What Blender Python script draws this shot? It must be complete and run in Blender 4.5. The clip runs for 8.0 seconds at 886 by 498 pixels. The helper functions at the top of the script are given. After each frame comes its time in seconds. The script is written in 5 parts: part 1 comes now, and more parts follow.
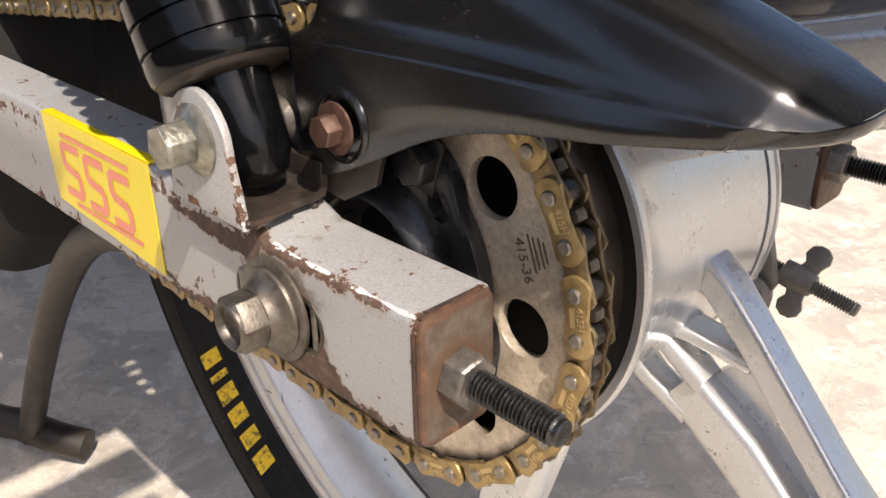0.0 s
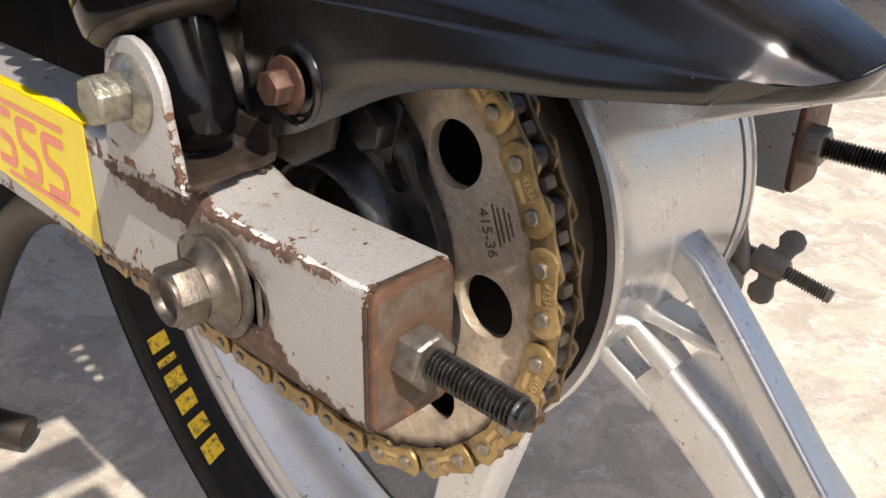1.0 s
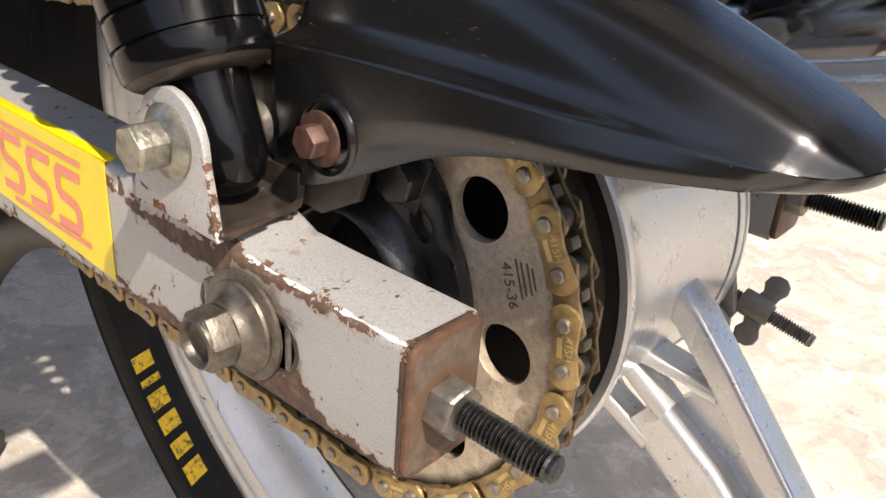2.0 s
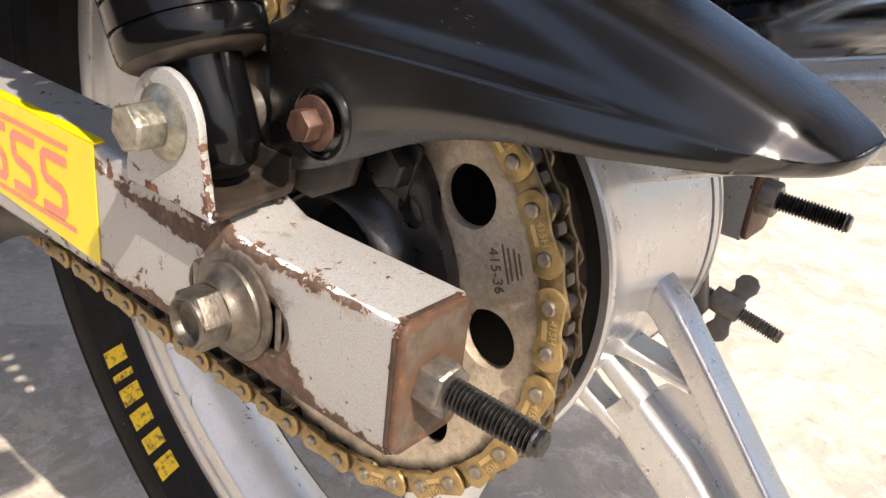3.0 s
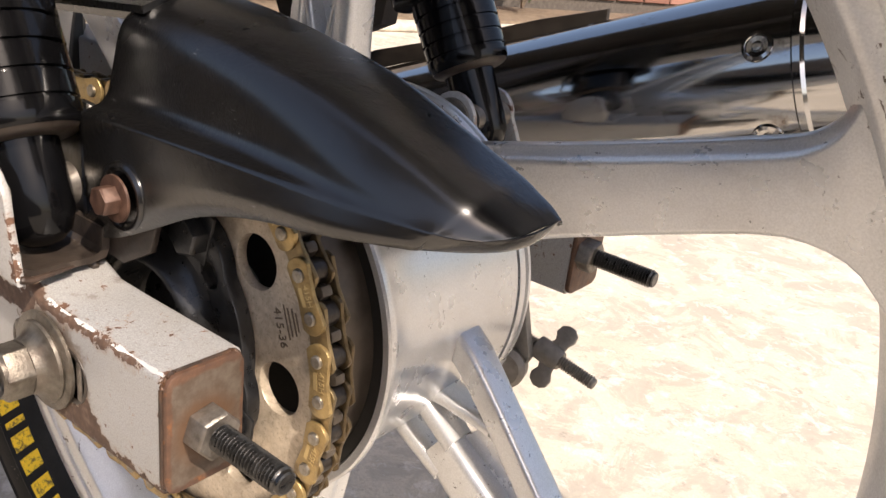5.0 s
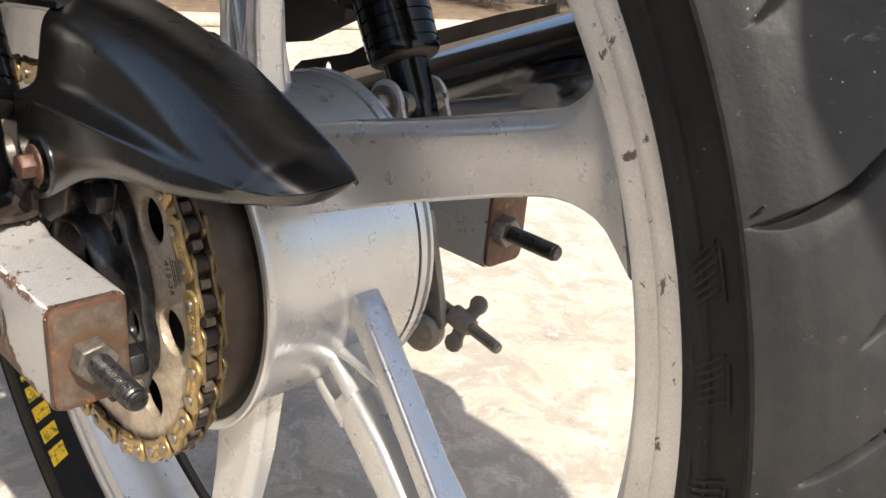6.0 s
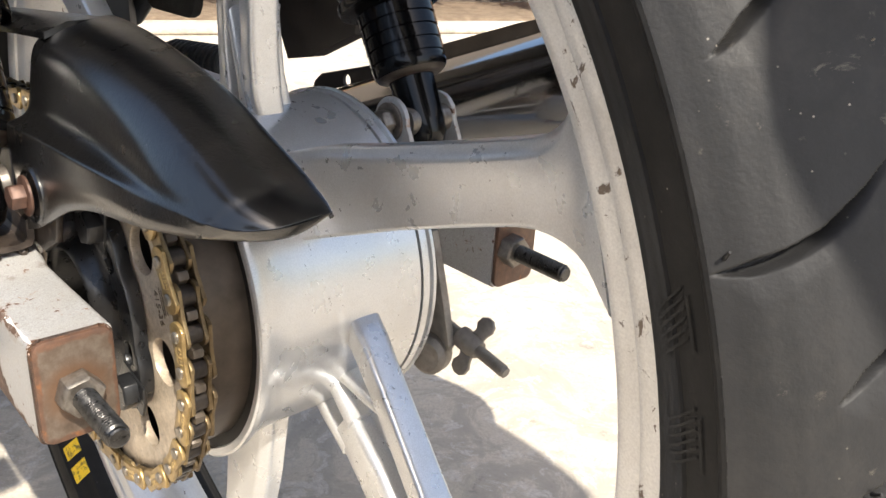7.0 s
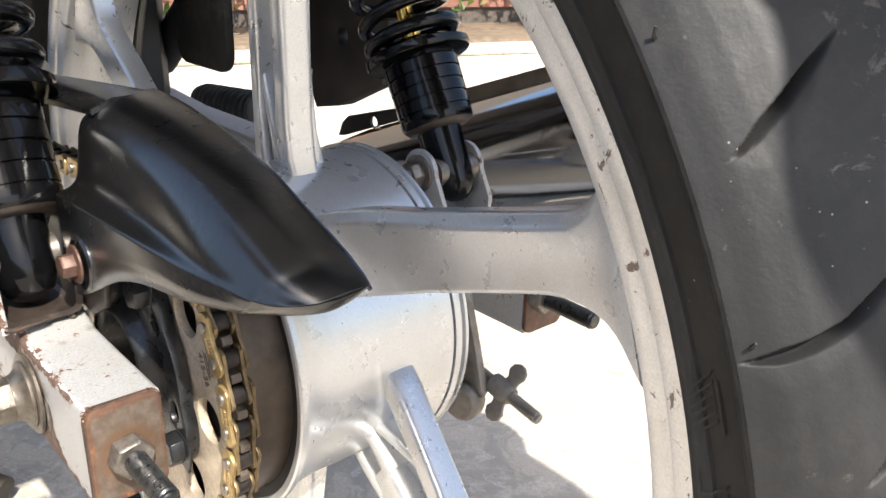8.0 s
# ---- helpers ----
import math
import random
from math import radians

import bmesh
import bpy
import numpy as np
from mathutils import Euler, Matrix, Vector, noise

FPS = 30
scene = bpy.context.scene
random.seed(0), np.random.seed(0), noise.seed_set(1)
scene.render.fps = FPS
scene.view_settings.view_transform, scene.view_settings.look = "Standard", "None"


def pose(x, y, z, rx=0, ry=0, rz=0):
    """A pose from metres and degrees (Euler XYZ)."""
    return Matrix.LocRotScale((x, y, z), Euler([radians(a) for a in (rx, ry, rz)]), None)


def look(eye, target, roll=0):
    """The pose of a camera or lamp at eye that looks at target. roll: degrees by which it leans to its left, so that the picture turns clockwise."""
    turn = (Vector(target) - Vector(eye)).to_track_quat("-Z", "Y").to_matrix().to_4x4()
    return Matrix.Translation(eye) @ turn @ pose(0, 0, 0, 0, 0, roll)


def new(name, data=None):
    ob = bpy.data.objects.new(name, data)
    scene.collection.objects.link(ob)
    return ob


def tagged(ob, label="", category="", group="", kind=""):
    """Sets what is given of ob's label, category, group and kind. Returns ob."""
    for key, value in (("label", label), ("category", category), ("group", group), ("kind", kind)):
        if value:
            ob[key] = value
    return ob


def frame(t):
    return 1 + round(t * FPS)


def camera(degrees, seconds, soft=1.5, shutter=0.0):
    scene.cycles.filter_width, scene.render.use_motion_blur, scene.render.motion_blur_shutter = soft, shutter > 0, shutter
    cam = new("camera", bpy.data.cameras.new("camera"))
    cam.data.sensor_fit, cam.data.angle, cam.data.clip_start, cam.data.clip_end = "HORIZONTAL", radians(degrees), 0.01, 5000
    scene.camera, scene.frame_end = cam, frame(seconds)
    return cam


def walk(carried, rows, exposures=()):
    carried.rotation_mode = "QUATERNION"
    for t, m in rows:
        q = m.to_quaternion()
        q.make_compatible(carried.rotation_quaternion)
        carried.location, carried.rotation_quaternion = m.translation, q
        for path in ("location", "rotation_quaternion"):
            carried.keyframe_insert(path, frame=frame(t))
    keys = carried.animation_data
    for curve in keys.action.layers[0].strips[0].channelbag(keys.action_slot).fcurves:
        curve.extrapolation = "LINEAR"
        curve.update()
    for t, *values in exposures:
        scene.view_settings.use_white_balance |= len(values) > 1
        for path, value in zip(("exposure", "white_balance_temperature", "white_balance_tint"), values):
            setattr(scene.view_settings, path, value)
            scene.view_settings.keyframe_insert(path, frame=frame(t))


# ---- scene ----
cam = camera(55.83, 8.0)
# seconds, x, y, z in metres, then yaw, pitch and roll in degrees
ROWS = [
    (0.0, 0.1783, -0.1099, 0.4157, 45.51, -25.64, -0.51),
    (0.5, 0.1870, -0.0928, 0.4028, 44.29, -26.05, 0.27),
    (1.0, 0.1708, -0.1002, 0.4034, 42.78, -26.03, 1.70),
    (1.5, 0.1627, -0.1005, 0.4155, 40.54, -25.87, 3.59),
    (1.7, 0.1584, -0.1065, 0.4175, 40.01, -25.78, 4.02),
    (2.8, 0.1600, -0.1229, 0.4124, 36.99, -24.48, 6.65),
    (3.0, 0.1595, -0.1249, 0.4118, 36.64, -24.33, 6.84),
    (3.5, 0.1644, -0.1251, 0.4118, 36.18, -23.79, 7.07),
    (4.0, 0.1717, -0.1271, 0.4179, 35.96, -22.98, 7.19),
    (4.5, 0.1979, -0.1126, 0.4310, 35.38, -21.75, 7.13),
    (4.7, 0.2068, -0.1112, 0.4348, 35.04, -21.39, 7.27),
    (5.8, 0.2728, -0.0931, 0.4353, 40.87, -21.75, 5.81),
    (6.0, 0.2979, -0.0848, 0.4432, 42.65, -21.96, 5.62),
    (6.5, 0.3175, -0.0601, 0.4455, 45.52, -22.34, 4.31),
    (7.0, 0.3025, -0.0631, 0.4496, 46.23, -22.20, 3.66),
    (7.5, 0.3045, -0.0685, 0.4614, 47.23, -21.68, 2.69),
    (8.0, 0.3025, -0.0677, 0.4665, 48.11, -21.11, 1.64),
]
walk(cam, [(t, pose(x, y, z) @ pose(0, 0, 0, 0, 0, yaw) @ pose(0, 0, 0, 90 + pitch) @ pose(0, 0, 0, 0, 0, roll)) for t, x, y, z, yaw, pitch, roll in ROWS],
     [(0, 0.48, 6600, 14), (0.5, 0.41, 6580, 13), (1, 0.38, 6600, 13), (1.7, 0.51, 6620, 13), (3, 0.71, 6800, 14), (3.5, 0.71, 6850, 15), (4.6, 0.62, 6900, 16), (5.8, 0.53, 6700, 11), (6.5, 0.77, 6450, 8), (7, 0.89, 6530, 9), (8, 1.12, 6250, 9)])

# ---- light ----
SUN_TRAVEL = Vector((-0.80, 0.285, -1.0)).normalized()
world = bpy.data.worlds.new("sky")
world.use_nodes = True
scene.world = world
sky = world.node_tree.nodes.new("ShaderNodeTexSky")
sky.sky_type = "NISHITA"
sky.sun_disc = False
sky.sun_elevation = math.asin(-SUN_TRAVEL.z)
sky.sun_rotation = math.atan2(-SUN_TRAVEL.x, -SUN_TRAVEL.y)
sky.dust_density = 2.5
sky.ozone_density = 0.5
back = world.node_tree.nodes["Background"]
back.inputs["Strength"].default_value = 0.15
world.node_tree.links.new(sky.outputs["Color"], back.inputs["Color"])
sun_data = bpy.data.lights.new("sun", "SUN")
sun_data.energy = 5.0
sun_data.angle = radians(0.6)
sun_data.color = (1.0, 0.925, 0.82)
sun = new("sun", sun_data)
sun.matrix_world = look((0.6, -0.4, 3.0), Vector((0.6, -0.4, 3.0)) + SUN_TRAVEL)


# ---- materials ----
class Mat:
    """A principled material with a few short ways to wire procedural detail."""

    def __init__(self, name, color=(0.5, 0.5, 0.5), rough=0.5, metal=0.0, coat=0.0, spec=0.5):
        self.m = bpy.data.materials.new(name)
        self.m.use_nodes = True
        self.t = self.m.node_tree
        self.b = self.t.nodes["Principled BSDF"]
        self.b.inputs["Base Color"].default_value = (*color, 1)
        self.b.inputs["Roughness"].default_value = rough
        self.b.inputs["Metallic"].default_value = metal
        self.b.inputs["Coat Weight"].default_value = coat
        self.b.inputs["Coat Roughness"].default_value = 0.08
        self.b.inputs["Specular IOR Level"].default_value = spec
        self.co = self.t.nodes.new("ShaderNodeTexCoord").outputs["Object"]

    def plug(self, sock, value):
        if isinstance(value, bpy.types.NodeSocket):
            self.t.links.new(value, sock)
        elif isinstance(value, tuple) and len(value) == 3 and sock.type == "RGBA":
            sock.default_value = (*value, 1)
        else:
            sock.default_value = value

    def noise(self, scale, detail=5.0, rough=0.55, stretch=None, dist=0.0, shift=None):
        n = self.t.nodes.new("ShaderNodeTexNoise")
        n.inputs["Scale"].default_value = scale
        n.inputs["Detail"].default_value = detail
        n.inputs["Roughness"].default_value = rough
        n.inputs["Distortion"].default_value = dist
        src = self.co
        if stretch or shift:
            p = self.t.nodes.new("ShaderNodeMapping")
            if stretch:
                p.inputs["Scale"].default_value = stretch
            if shift:
                p.inputs["Location"].default_value = shift
            self.t.links.new(src, p.inputs["Vector"])
            src = p.outputs["Vector"]
        self.t.links.new(src, n.inputs["Vector"])
        return n.outputs["Fac"]

    def voro(self, scale, feature="F1"):
        n = self.t.nodes.new("ShaderNodeTexVoronoi")
        n.feature = feature
        n.inputs["Scale"].default_value = scale
        self.t.links.new(self.co, n.inputs["Vector"])
        return n.outputs["Distance"]

    def ramp(self, fac, stops):
        n = self.t.nodes.new("ShaderNodeValToRGB")
        e = n.color_ramp.elements
        while len(e) < len(stops):
            e.new(0.5)
        for k, (p, c) in zip(e, stops):
            k.position = p
            k.color = (c, c, c, 1) if isinstance(c, (int, float)) else (*c, 1)
        self.t.links.new(fac, n.inputs["Fac"])
        return n.outputs["Color"]

    def mix(self, fac, a, b, mode="MIX"):
        n = self.t.nodes.new("ShaderNodeMix")
        n.data_type = "RGBA"
        n.blend_type = mode
        self.plug(n.inputs[0], fac)
        self.plug(n.inputs[6], a)
        self.plug(n.inputs[7], b)
        return n.outputs[2]

    def math(self, op, a, b=0.0, c=None):
        n = self.t.nodes.new("ShaderNodeMath")
        n.operation = op
        self.plug(n.inputs[0], a)
        self.plug(n.inputs[1], b)
        if c is not None:
            self.plug(n.inputs[2], c)
        return n.outputs[0]

    def xyz(self):
        n = self.t.nodes.new("ShaderNodeSeparateXYZ")
        self.t.links.new(self.co, n.inputs[0])
        return n.outputs

    def rand(self):
        return self.t.nodes.new("ShaderNodeObjectInfo").outputs["Random"]

    def base(self, c):
        self.plug(self.b.inputs["Base Color"], c)
        return self

    def rough(self, c):
        self.plug(self.b.inputs["Roughness"], c)
        return self

    def metal(self, c):
        self.plug(self.b.inputs["Metallic"], c)
        return self

    def bump(self, h, strength=0.3, dist=0.0005):
        n = self.t.nodes.new("ShaderNodeBump")
        n.inputs["Strength"].default_value = strength
        n.inputs["Distance"].default_value = dist
        self.t.links.new(h, n.inputs["Height"])
        old = self.b.inputs["Normal"].links
        if old:
            self.t.links.new(old[0].from_socket, n.inputs["Normal"])
        self.t.links.new(n.outputs["Normal"], self.b.inputs["Normal"])
        return self


RUST_A, RUST_B, RUST_C = (0.115, 0.058, 0.035), (0.065, 0.036, 0.026), (0.30, 0.115, 0.035)


def rust_colour(k):
    c = k.ramp(k.noise(260, 6, 0.6), [(0.25, RUST_B), (0.55, RUST_A), (0.75, (0.17, 0.09, 0.055))])
    return k.mix(k.ramp(k.noise(120, 4, 0.6, shift=(3, 1, 2)), [(0.60, 0.0), (0.70, 0.85)]), c, RUST_C)


def chipped_silver(name, edges, amount=0.0, stain=None, patches=()):
    """Thin silver paint, chipped to rust along the given edge planes (axis, place, reach)."""
    k = Mat(name, rough=0.45)
    x, y, z = k.xyz()
    axes = {"x": x, "y": y, "z": z}
    near = None
    for axis, place, reach, axis2, place2 in edges:
        d = k.math("MAXIMUM", k.math("ABSOLUTE", k.math("SUBTRACT", axes[axis], place)), k.math("ABSOLUTE", k.math("SUBTRACT", axes[axis2], place2)))
        f = k.math("SUBTRACT", 1.0, k.math("MINIMUM", k.math("DIVIDE", d, reach), 1.0))
        near = f if near is None else k.math("MAXIMUM", near, f)
    big = k.noise(105, 6, 0.66, dist=0.6)
    fine = k.noise(420, 4, 0.6)
    sum_ = k.math("ADD", k.math("MULTIPLY", big, 0.75), k.math("MULTIPLY", fine, 0.25))
    sum_ = k.math("ADD", sum_, k.math("MULTIPLY", near, 0.145))
    chip = k.ramp(sum_, [(0.618 - amount, 0.0), (0.628 - amount, 1.0)])
    halo = k.ramp(sum_, [(0.585 - amount, 0.0), (0.626 - amount, 1.0)])
    flake = k.ramp(k.noise(2600, 2, 0.5), [(0.3, (0.30, 0.299, 0.297)), (0.7, (0.50, 0.498, 0.492))])
    dirt = k.ramp(k.noise(38, 6, 0.65, shift=(1, 5, 0)), [(0.38, 0.0), (0.75, 0.55)])
    paint = k.mix(dirt, flake, (0.36, 0.335, 0.30))
    paint = k.mix(k.math("MULTIPLY", halo, 0.5), paint, (0.34, 0.24, 0.17))
    spots = k.ramp(k.voro(240), [(0.03, 1.0), (0.06, 0.0)])
    paint = k.mix(k.math("MULTIPLY", spots, 0.7), paint, RUST_A)
    pits = k.ramp(k.noise(900, 3, 0.6, shift=(2, 9, 4)), [(0.60, 0.0), (0.68, 0.55)])
    paint = k.mix(pits, paint, (0.24, 0.21, 0.18))
    nick = k.ramp(k.noise(230, 5, 0.7, dist=1.2, stretch=(1.0, 1.0, 0.35), shift=(7, 7, 7)), [(0.655, 0.0), (0.67, 0.8)])
    paint = k.mix(nick, paint, (0.15, 0.105, 0.075))
    bloom = k.ramp(k.noise(150, 5, 0.7, dist=0.5, shift=(11, 4, 6)), [(0.635, 0.0), (0.69, 0.65)])
    paint = k.mix(bloom, paint, (0.30, 0.165, 0.075))
    lifted = k.math("MULTIPLY", k.ramp(k.noise(300, 4, 0.6, shift=(6, 2, 8)), [(0.56, 0.0), (0.60, 1.0)]), k.ramp(near, [(0.50, 0.0), (0.75, 1.0)]))
    bare = k.mix(lifted, rust_colour(k), (0.66, 0.65, 0.62))
    if stain:
        cx, cz, r0, r1 = stain
        dx, dz = k.math("SUBTRACT", x, cx), k.math("SUBTRACT", z, cz)
        rad = k.math("SQRT", k.math("ADD", k.math("MULTIPLY", dx, dx), k.math("MULTIPLY", dz, dz)))
        rad = k.math("ADD", rad, k.math("MULTIPLY", k.math("SUBTRACT", k.noise(140, 5, 0.65, shift=(9, 3, 1)), 0.5), 0.022))
        ring = k.ramp(k.math("DIVIDE", k.math("SUBTRACT", rad, r0), r1 - r0), [(0.0, 1.0), (0.55, 0.75), (1.0, 0.0)])
        paint = k.mix(ring, paint, k.ramp(k.noise(200, 5, 0.6), [(0.3, (0.10, 0.068, 0.045)), (0.7, (0.22, 0.165, 0.12))]))
    if patches:
        wobble = k.math("MULTIPLY", k.math("SUBTRACT", k.noise(190, 6, 0.66, dist=0.4, shift=(3, 8, 2)), 0.5), 0.0095)
        cover = None
        for x0, z0, r0, x1, z1, r1 in patches:
            ex, ez = x1 - x0, z1 - z0
            u = k.math("DIVIDE", k.math("ADD", k.math("MULTIPLY", k.math("SUBTRACT", x, x0), ex), k.math("MULTIPLY", k.math("SUBTRACT", z, z0), ez)), ex * ex + ez * ez)
            u = k.math("MINIMUM", k.math("MAXIMUM", u, 0.0), 1.0)
            px, pz = k.math("SUBTRACT", x, k.math("MULTIPLY_ADD", u, ex, x0)), k.math("SUBTRACT", z, k.math("MULTIPLY_ADD", u, ez, z0))
            dd = k.math("SQRT", k.math("ADD", k.math("ADD", k.math("MULTIPLY", px, px), k.math("MULTIPLY", pz, pz)), k.math("MULTIPLY", k.math("MULTIPLY", y, y), 2.0)))
            f = k.math("SUBTRACT", k.math("MULTIPLY_ADD", u, r1 - r0, r0), dd)
            cover = f if cover is None else k.math("MAXIMUM", cover, f)
        worn = k.math("ADD", cover, wobble)
        bald = k.ramp(k.math("MULTIPLY_ADD", worn, 100.0, 0.5), [(0.49, 0.0), (0.52, 1.0)])
        rim = k.ramp(k.math("MULTIPLY_ADD", worn, 100.0, 0.5), [(0.36, 0.0), (0.50, 0.6)])
        paint = k.mix(rim, paint, (0.33, 0.26, 0.20))
        brown = k.ramp(k.noise(230, 6, 0.65, shift=(5, 5, 1)), [(0.30, (0.050, 0.030, 0.021)), (0.52, (0.105, 0.062, 0.042)), (0.72, (0.20, 0.135, 0.095))])
        chip = k.math("MAXIMUM", chip, bald)
        bare = k.mix(k.math("MULTIPLY", bald, 0.9), bare, brown)
        ridge = k.math("MULTIPLY", k.math("ABSOLUTE", k.math("SUBTRACT", z, ARM_Z1 - 0.0004)), 1000.0)
        crest = k.math("ADD", k.math("MAXIMUM", ridge, k.math("MULTIPLY", k.math("ABSOLUTE", k.math("SUBTRACT", y, 0.0010)), 800.0)), k.math("MULTIPLY", k.noise(130, 5, 0.65, shift=(1, 1, 9)), 2.4))
        prime = k.math("MULTIPLY", k.math("MULTIPLY", k.math("LESS_THAN", crest, 1.72), k.math("GREATER_THAN", x, -0.002)), k.math("GREATER_THAN", k.noise(95, 5, 0.7, shift=(4, 0, 3)), 0.50))
        bare = k.mix(prime, bare, (0.62, 0.61, 0.585))
        paint = k.mix(prime, paint, (0.62, 0.61, 0.585))
    k.base(k.mix(chip, paint, bare))
    k.metal(k.math("MULTIPLY", k.math("SUBTRACT", 1.0, chip), 0.25))
    k.rough(k.math("ADD", 0.42, k.math("MULTIPLY", chip, 0.4)))
    k.bump(k.math("SUBTRACT", k.math("MULTIPLY", fine, 0.5), k.math("MULTIPLY", chip, 1.0)), 0.5, 0.0004)
    k.bump(k.noise(2600, 2, 0.5), 0.12, 0.0002)
    return k.m


ARM_Z0, ARM_Z1, ARM_X1 = 0.2815, 0.3195, 0.0575
SILVER_ARM = chipped_silver("chipped_silver_paint", [("z", ARM_Z0, 0.0085, "y", 0.0), ("z", ARM_Z1, 0.0050, "y", 0.0), ("x", ARM_X1, 0.0030, "y", 0.0), ("x", 0.0, 0.019, "z", 0.300)], -0.004, (0.002, 0.2975, 0.0135, 0.0215), [
    (-0.056, 0.3160, 0.0012, -0.030, 0.3145, 0.0030), (-0.030, 0.3140, 0.0030, -0.012, 0.3140, 0.0034), (-0.012, 0.3140, 0.0034, -0.003, 0.3225, 0.0035),
    (-0.070, 0.2815, 0.0020, -0.034, 0.2815, 0.0060), (-0.034, 0.2815, 0.0060, 0.006, 0.2815, 0.0070), (0.006, 0.2815, 0.0068, 0.021, 0.2840, 0.0085), (0.021, 0.2835, 0.0080, 0.031, 0.2815, 0.0045),
    (0.031, 0.2815, 0.0042, 0.055, 0.2815, 0.0030), (0.014, 0.3000, 0.0032, 0.0215, 0.2900, 0.0030), (-0.004, 0.3185, 0.0028, 0.020, 0.3180, 0.0016), (0.020, 0.3184, 0.0015, 0.044, 0.3186, 0.0020)])
SILVER_BRACKET = chipped_silver("bracket_silver_paint", [("x", -0.0045, 0.0045, "y", -0.0048), ("z", 0.325, 0.003, "y", -0.0048)], -0.01)
SILVER_PLAIN = chipped_silver("old_silver_paint", [("z", ARM_Z0, 0.006, "x", ARM_X1)], 0.0)


def worn_metal(name, c0, c1, rough=0.4, metal=1.0, stain=0.4, stain_c=(0.10, 0.06, 0.035), scale=160):
    k = Mat(name, metal=metal)
    c = k.ramp(k.noise(scale, 6, 0.6), [(0.3, c0), (0.7, c1)])
    s = k.ramp(k.noise(scale * 0.45, 5, 0.65, shift=(2, 4, 1)), [(0.5, 0.0), (0.72, stain)])
    k.base(k.mix(s, c, stain_c))
    k.rough(k.math("ADD", rough - 0.1, k.math("MULTIPLY", k.noise(scale * 2, 4), 0.25)))
    k.metal(k.math("MULTIPLY", k.math("SUBTRACT", 1.0, s), metal))
    k.bump(k.noise(scale * 4, 4, 0.6), 0.3, 0.0002)
    k.bump(k.noise(scale * 0.9, 4, 0.6, shift=(5, 1, 7)), 0.45, 0.0007)
    return k.m


ZINC = worn_metal("yellowed_zinc", (0.165, 0.158, 0.125), (0.42, 0.405, 0.345), 0.34, 0.85, 0.75, (0.10, 0.078, 0.045), 260)
AXLE_STEEL = worn_metal("tarnished_axle_steel", (0.06, 0.050, 0.039), (0.185, 0.165, 0.138), 0.40, 0.7, 0.8, (0.070, 0.047, 0.031), 230)
NUT_STEEL = worn_metal("grey_nut_steel", (0.13, 0.115, 0.098), (0.29, 0.265, 0.235), 0.40, 0.8, 0.6, (0.11, 0.07, 0.045), 300)
STUD_STEEL = worn_metal("dark_thread_steel", (0.035, 0.034, 0.033), (0.105, 0.102, 0.098), 0.28, 0.9, 0.5, (0.035, 0.026, 0.020), 300)
RUST_BOLT = worn_metal("rusty_bolt", (0.052, 0.026, 0.018), (0.125, 0.068, 0.047), 0.46, 0.35, 0.6, (0.085, 0.035, 0.02), 300)
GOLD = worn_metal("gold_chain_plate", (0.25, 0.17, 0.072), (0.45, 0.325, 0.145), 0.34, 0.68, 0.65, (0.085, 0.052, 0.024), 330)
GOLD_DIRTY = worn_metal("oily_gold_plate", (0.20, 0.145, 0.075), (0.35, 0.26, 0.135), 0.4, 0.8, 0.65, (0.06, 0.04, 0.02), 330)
FAR_PLATE_GOLD = worn_metal("dark_far_gold_plate", (0.085, 0.058, 0.03), (0.19, 0.135, 0.07), 0.36, 0.7, 0.7, (0.03, 0.021, 0.014), 330)
PIN_STEEL = worn_metal("pin_steel", (0.20, 0.175, 0.14), (0.36, 0.33, 0.28), 0.35, 0.9, 0.4, (0.12, 0.08, 0.05), 400)
ROLLER = worn_metal("oily_roller_steel", (0.022, 0.018, 0.015), (0.055, 0.045, 0.038), 0.32, 0.6, 0.4, (0.02, 0.015, 0.012), 300)
CARRIER = worn_metal("black_cast_carrier", (0.006, 0.0063, 0.007), (0.020, 0.0205, 0.022), 0.28, 0.1, 0.5, (0.026, 0.021, 0.016), 150)
CARRIER.node_tree.nodes["Principled BSDF"].inputs["Specular IOR Level"].default_value = 0.5
DRUM_DARK = worn_metal("brown_oily_drum", (0.070, 0.056, 0.045), (0.145, 0.118, 0.095), 0.38, 0.8, 0.55, (0.05, 0.038, 0.03), 60)
GRIME = worn_metal("greasy_brown_steel", (0.020, 0.015, 0.012), (0.062, 0.047, 0.037), 0.40, 0.2, 0.6, (0.010, 0.008, 0.007), 170)
RUSTY = worn_metal("orange_rusty_steel", (0.020, 0.014, 0.011), (0.062, 0.037, 0.025), 0.50, 0.2, 0.6, (0.16, 0.07, 0.028), 200)
BROWN_STEEL = worn_metal("dark_brown_steel", (0.016, 0.0125, 0.010), (0.038, 0.030, 0.024), 0.5, 0.2, 0.5, (0.03, 0.022, 0.018), 60)
LEVER_STEEL = worn_metal("grey_brake_lever_steel", (0.17, 0.15, 0.125), (0.30, 0.27, 0.235), 0.5, 0.5, 0.6, (0.09, 0.06, 0.04), 150)


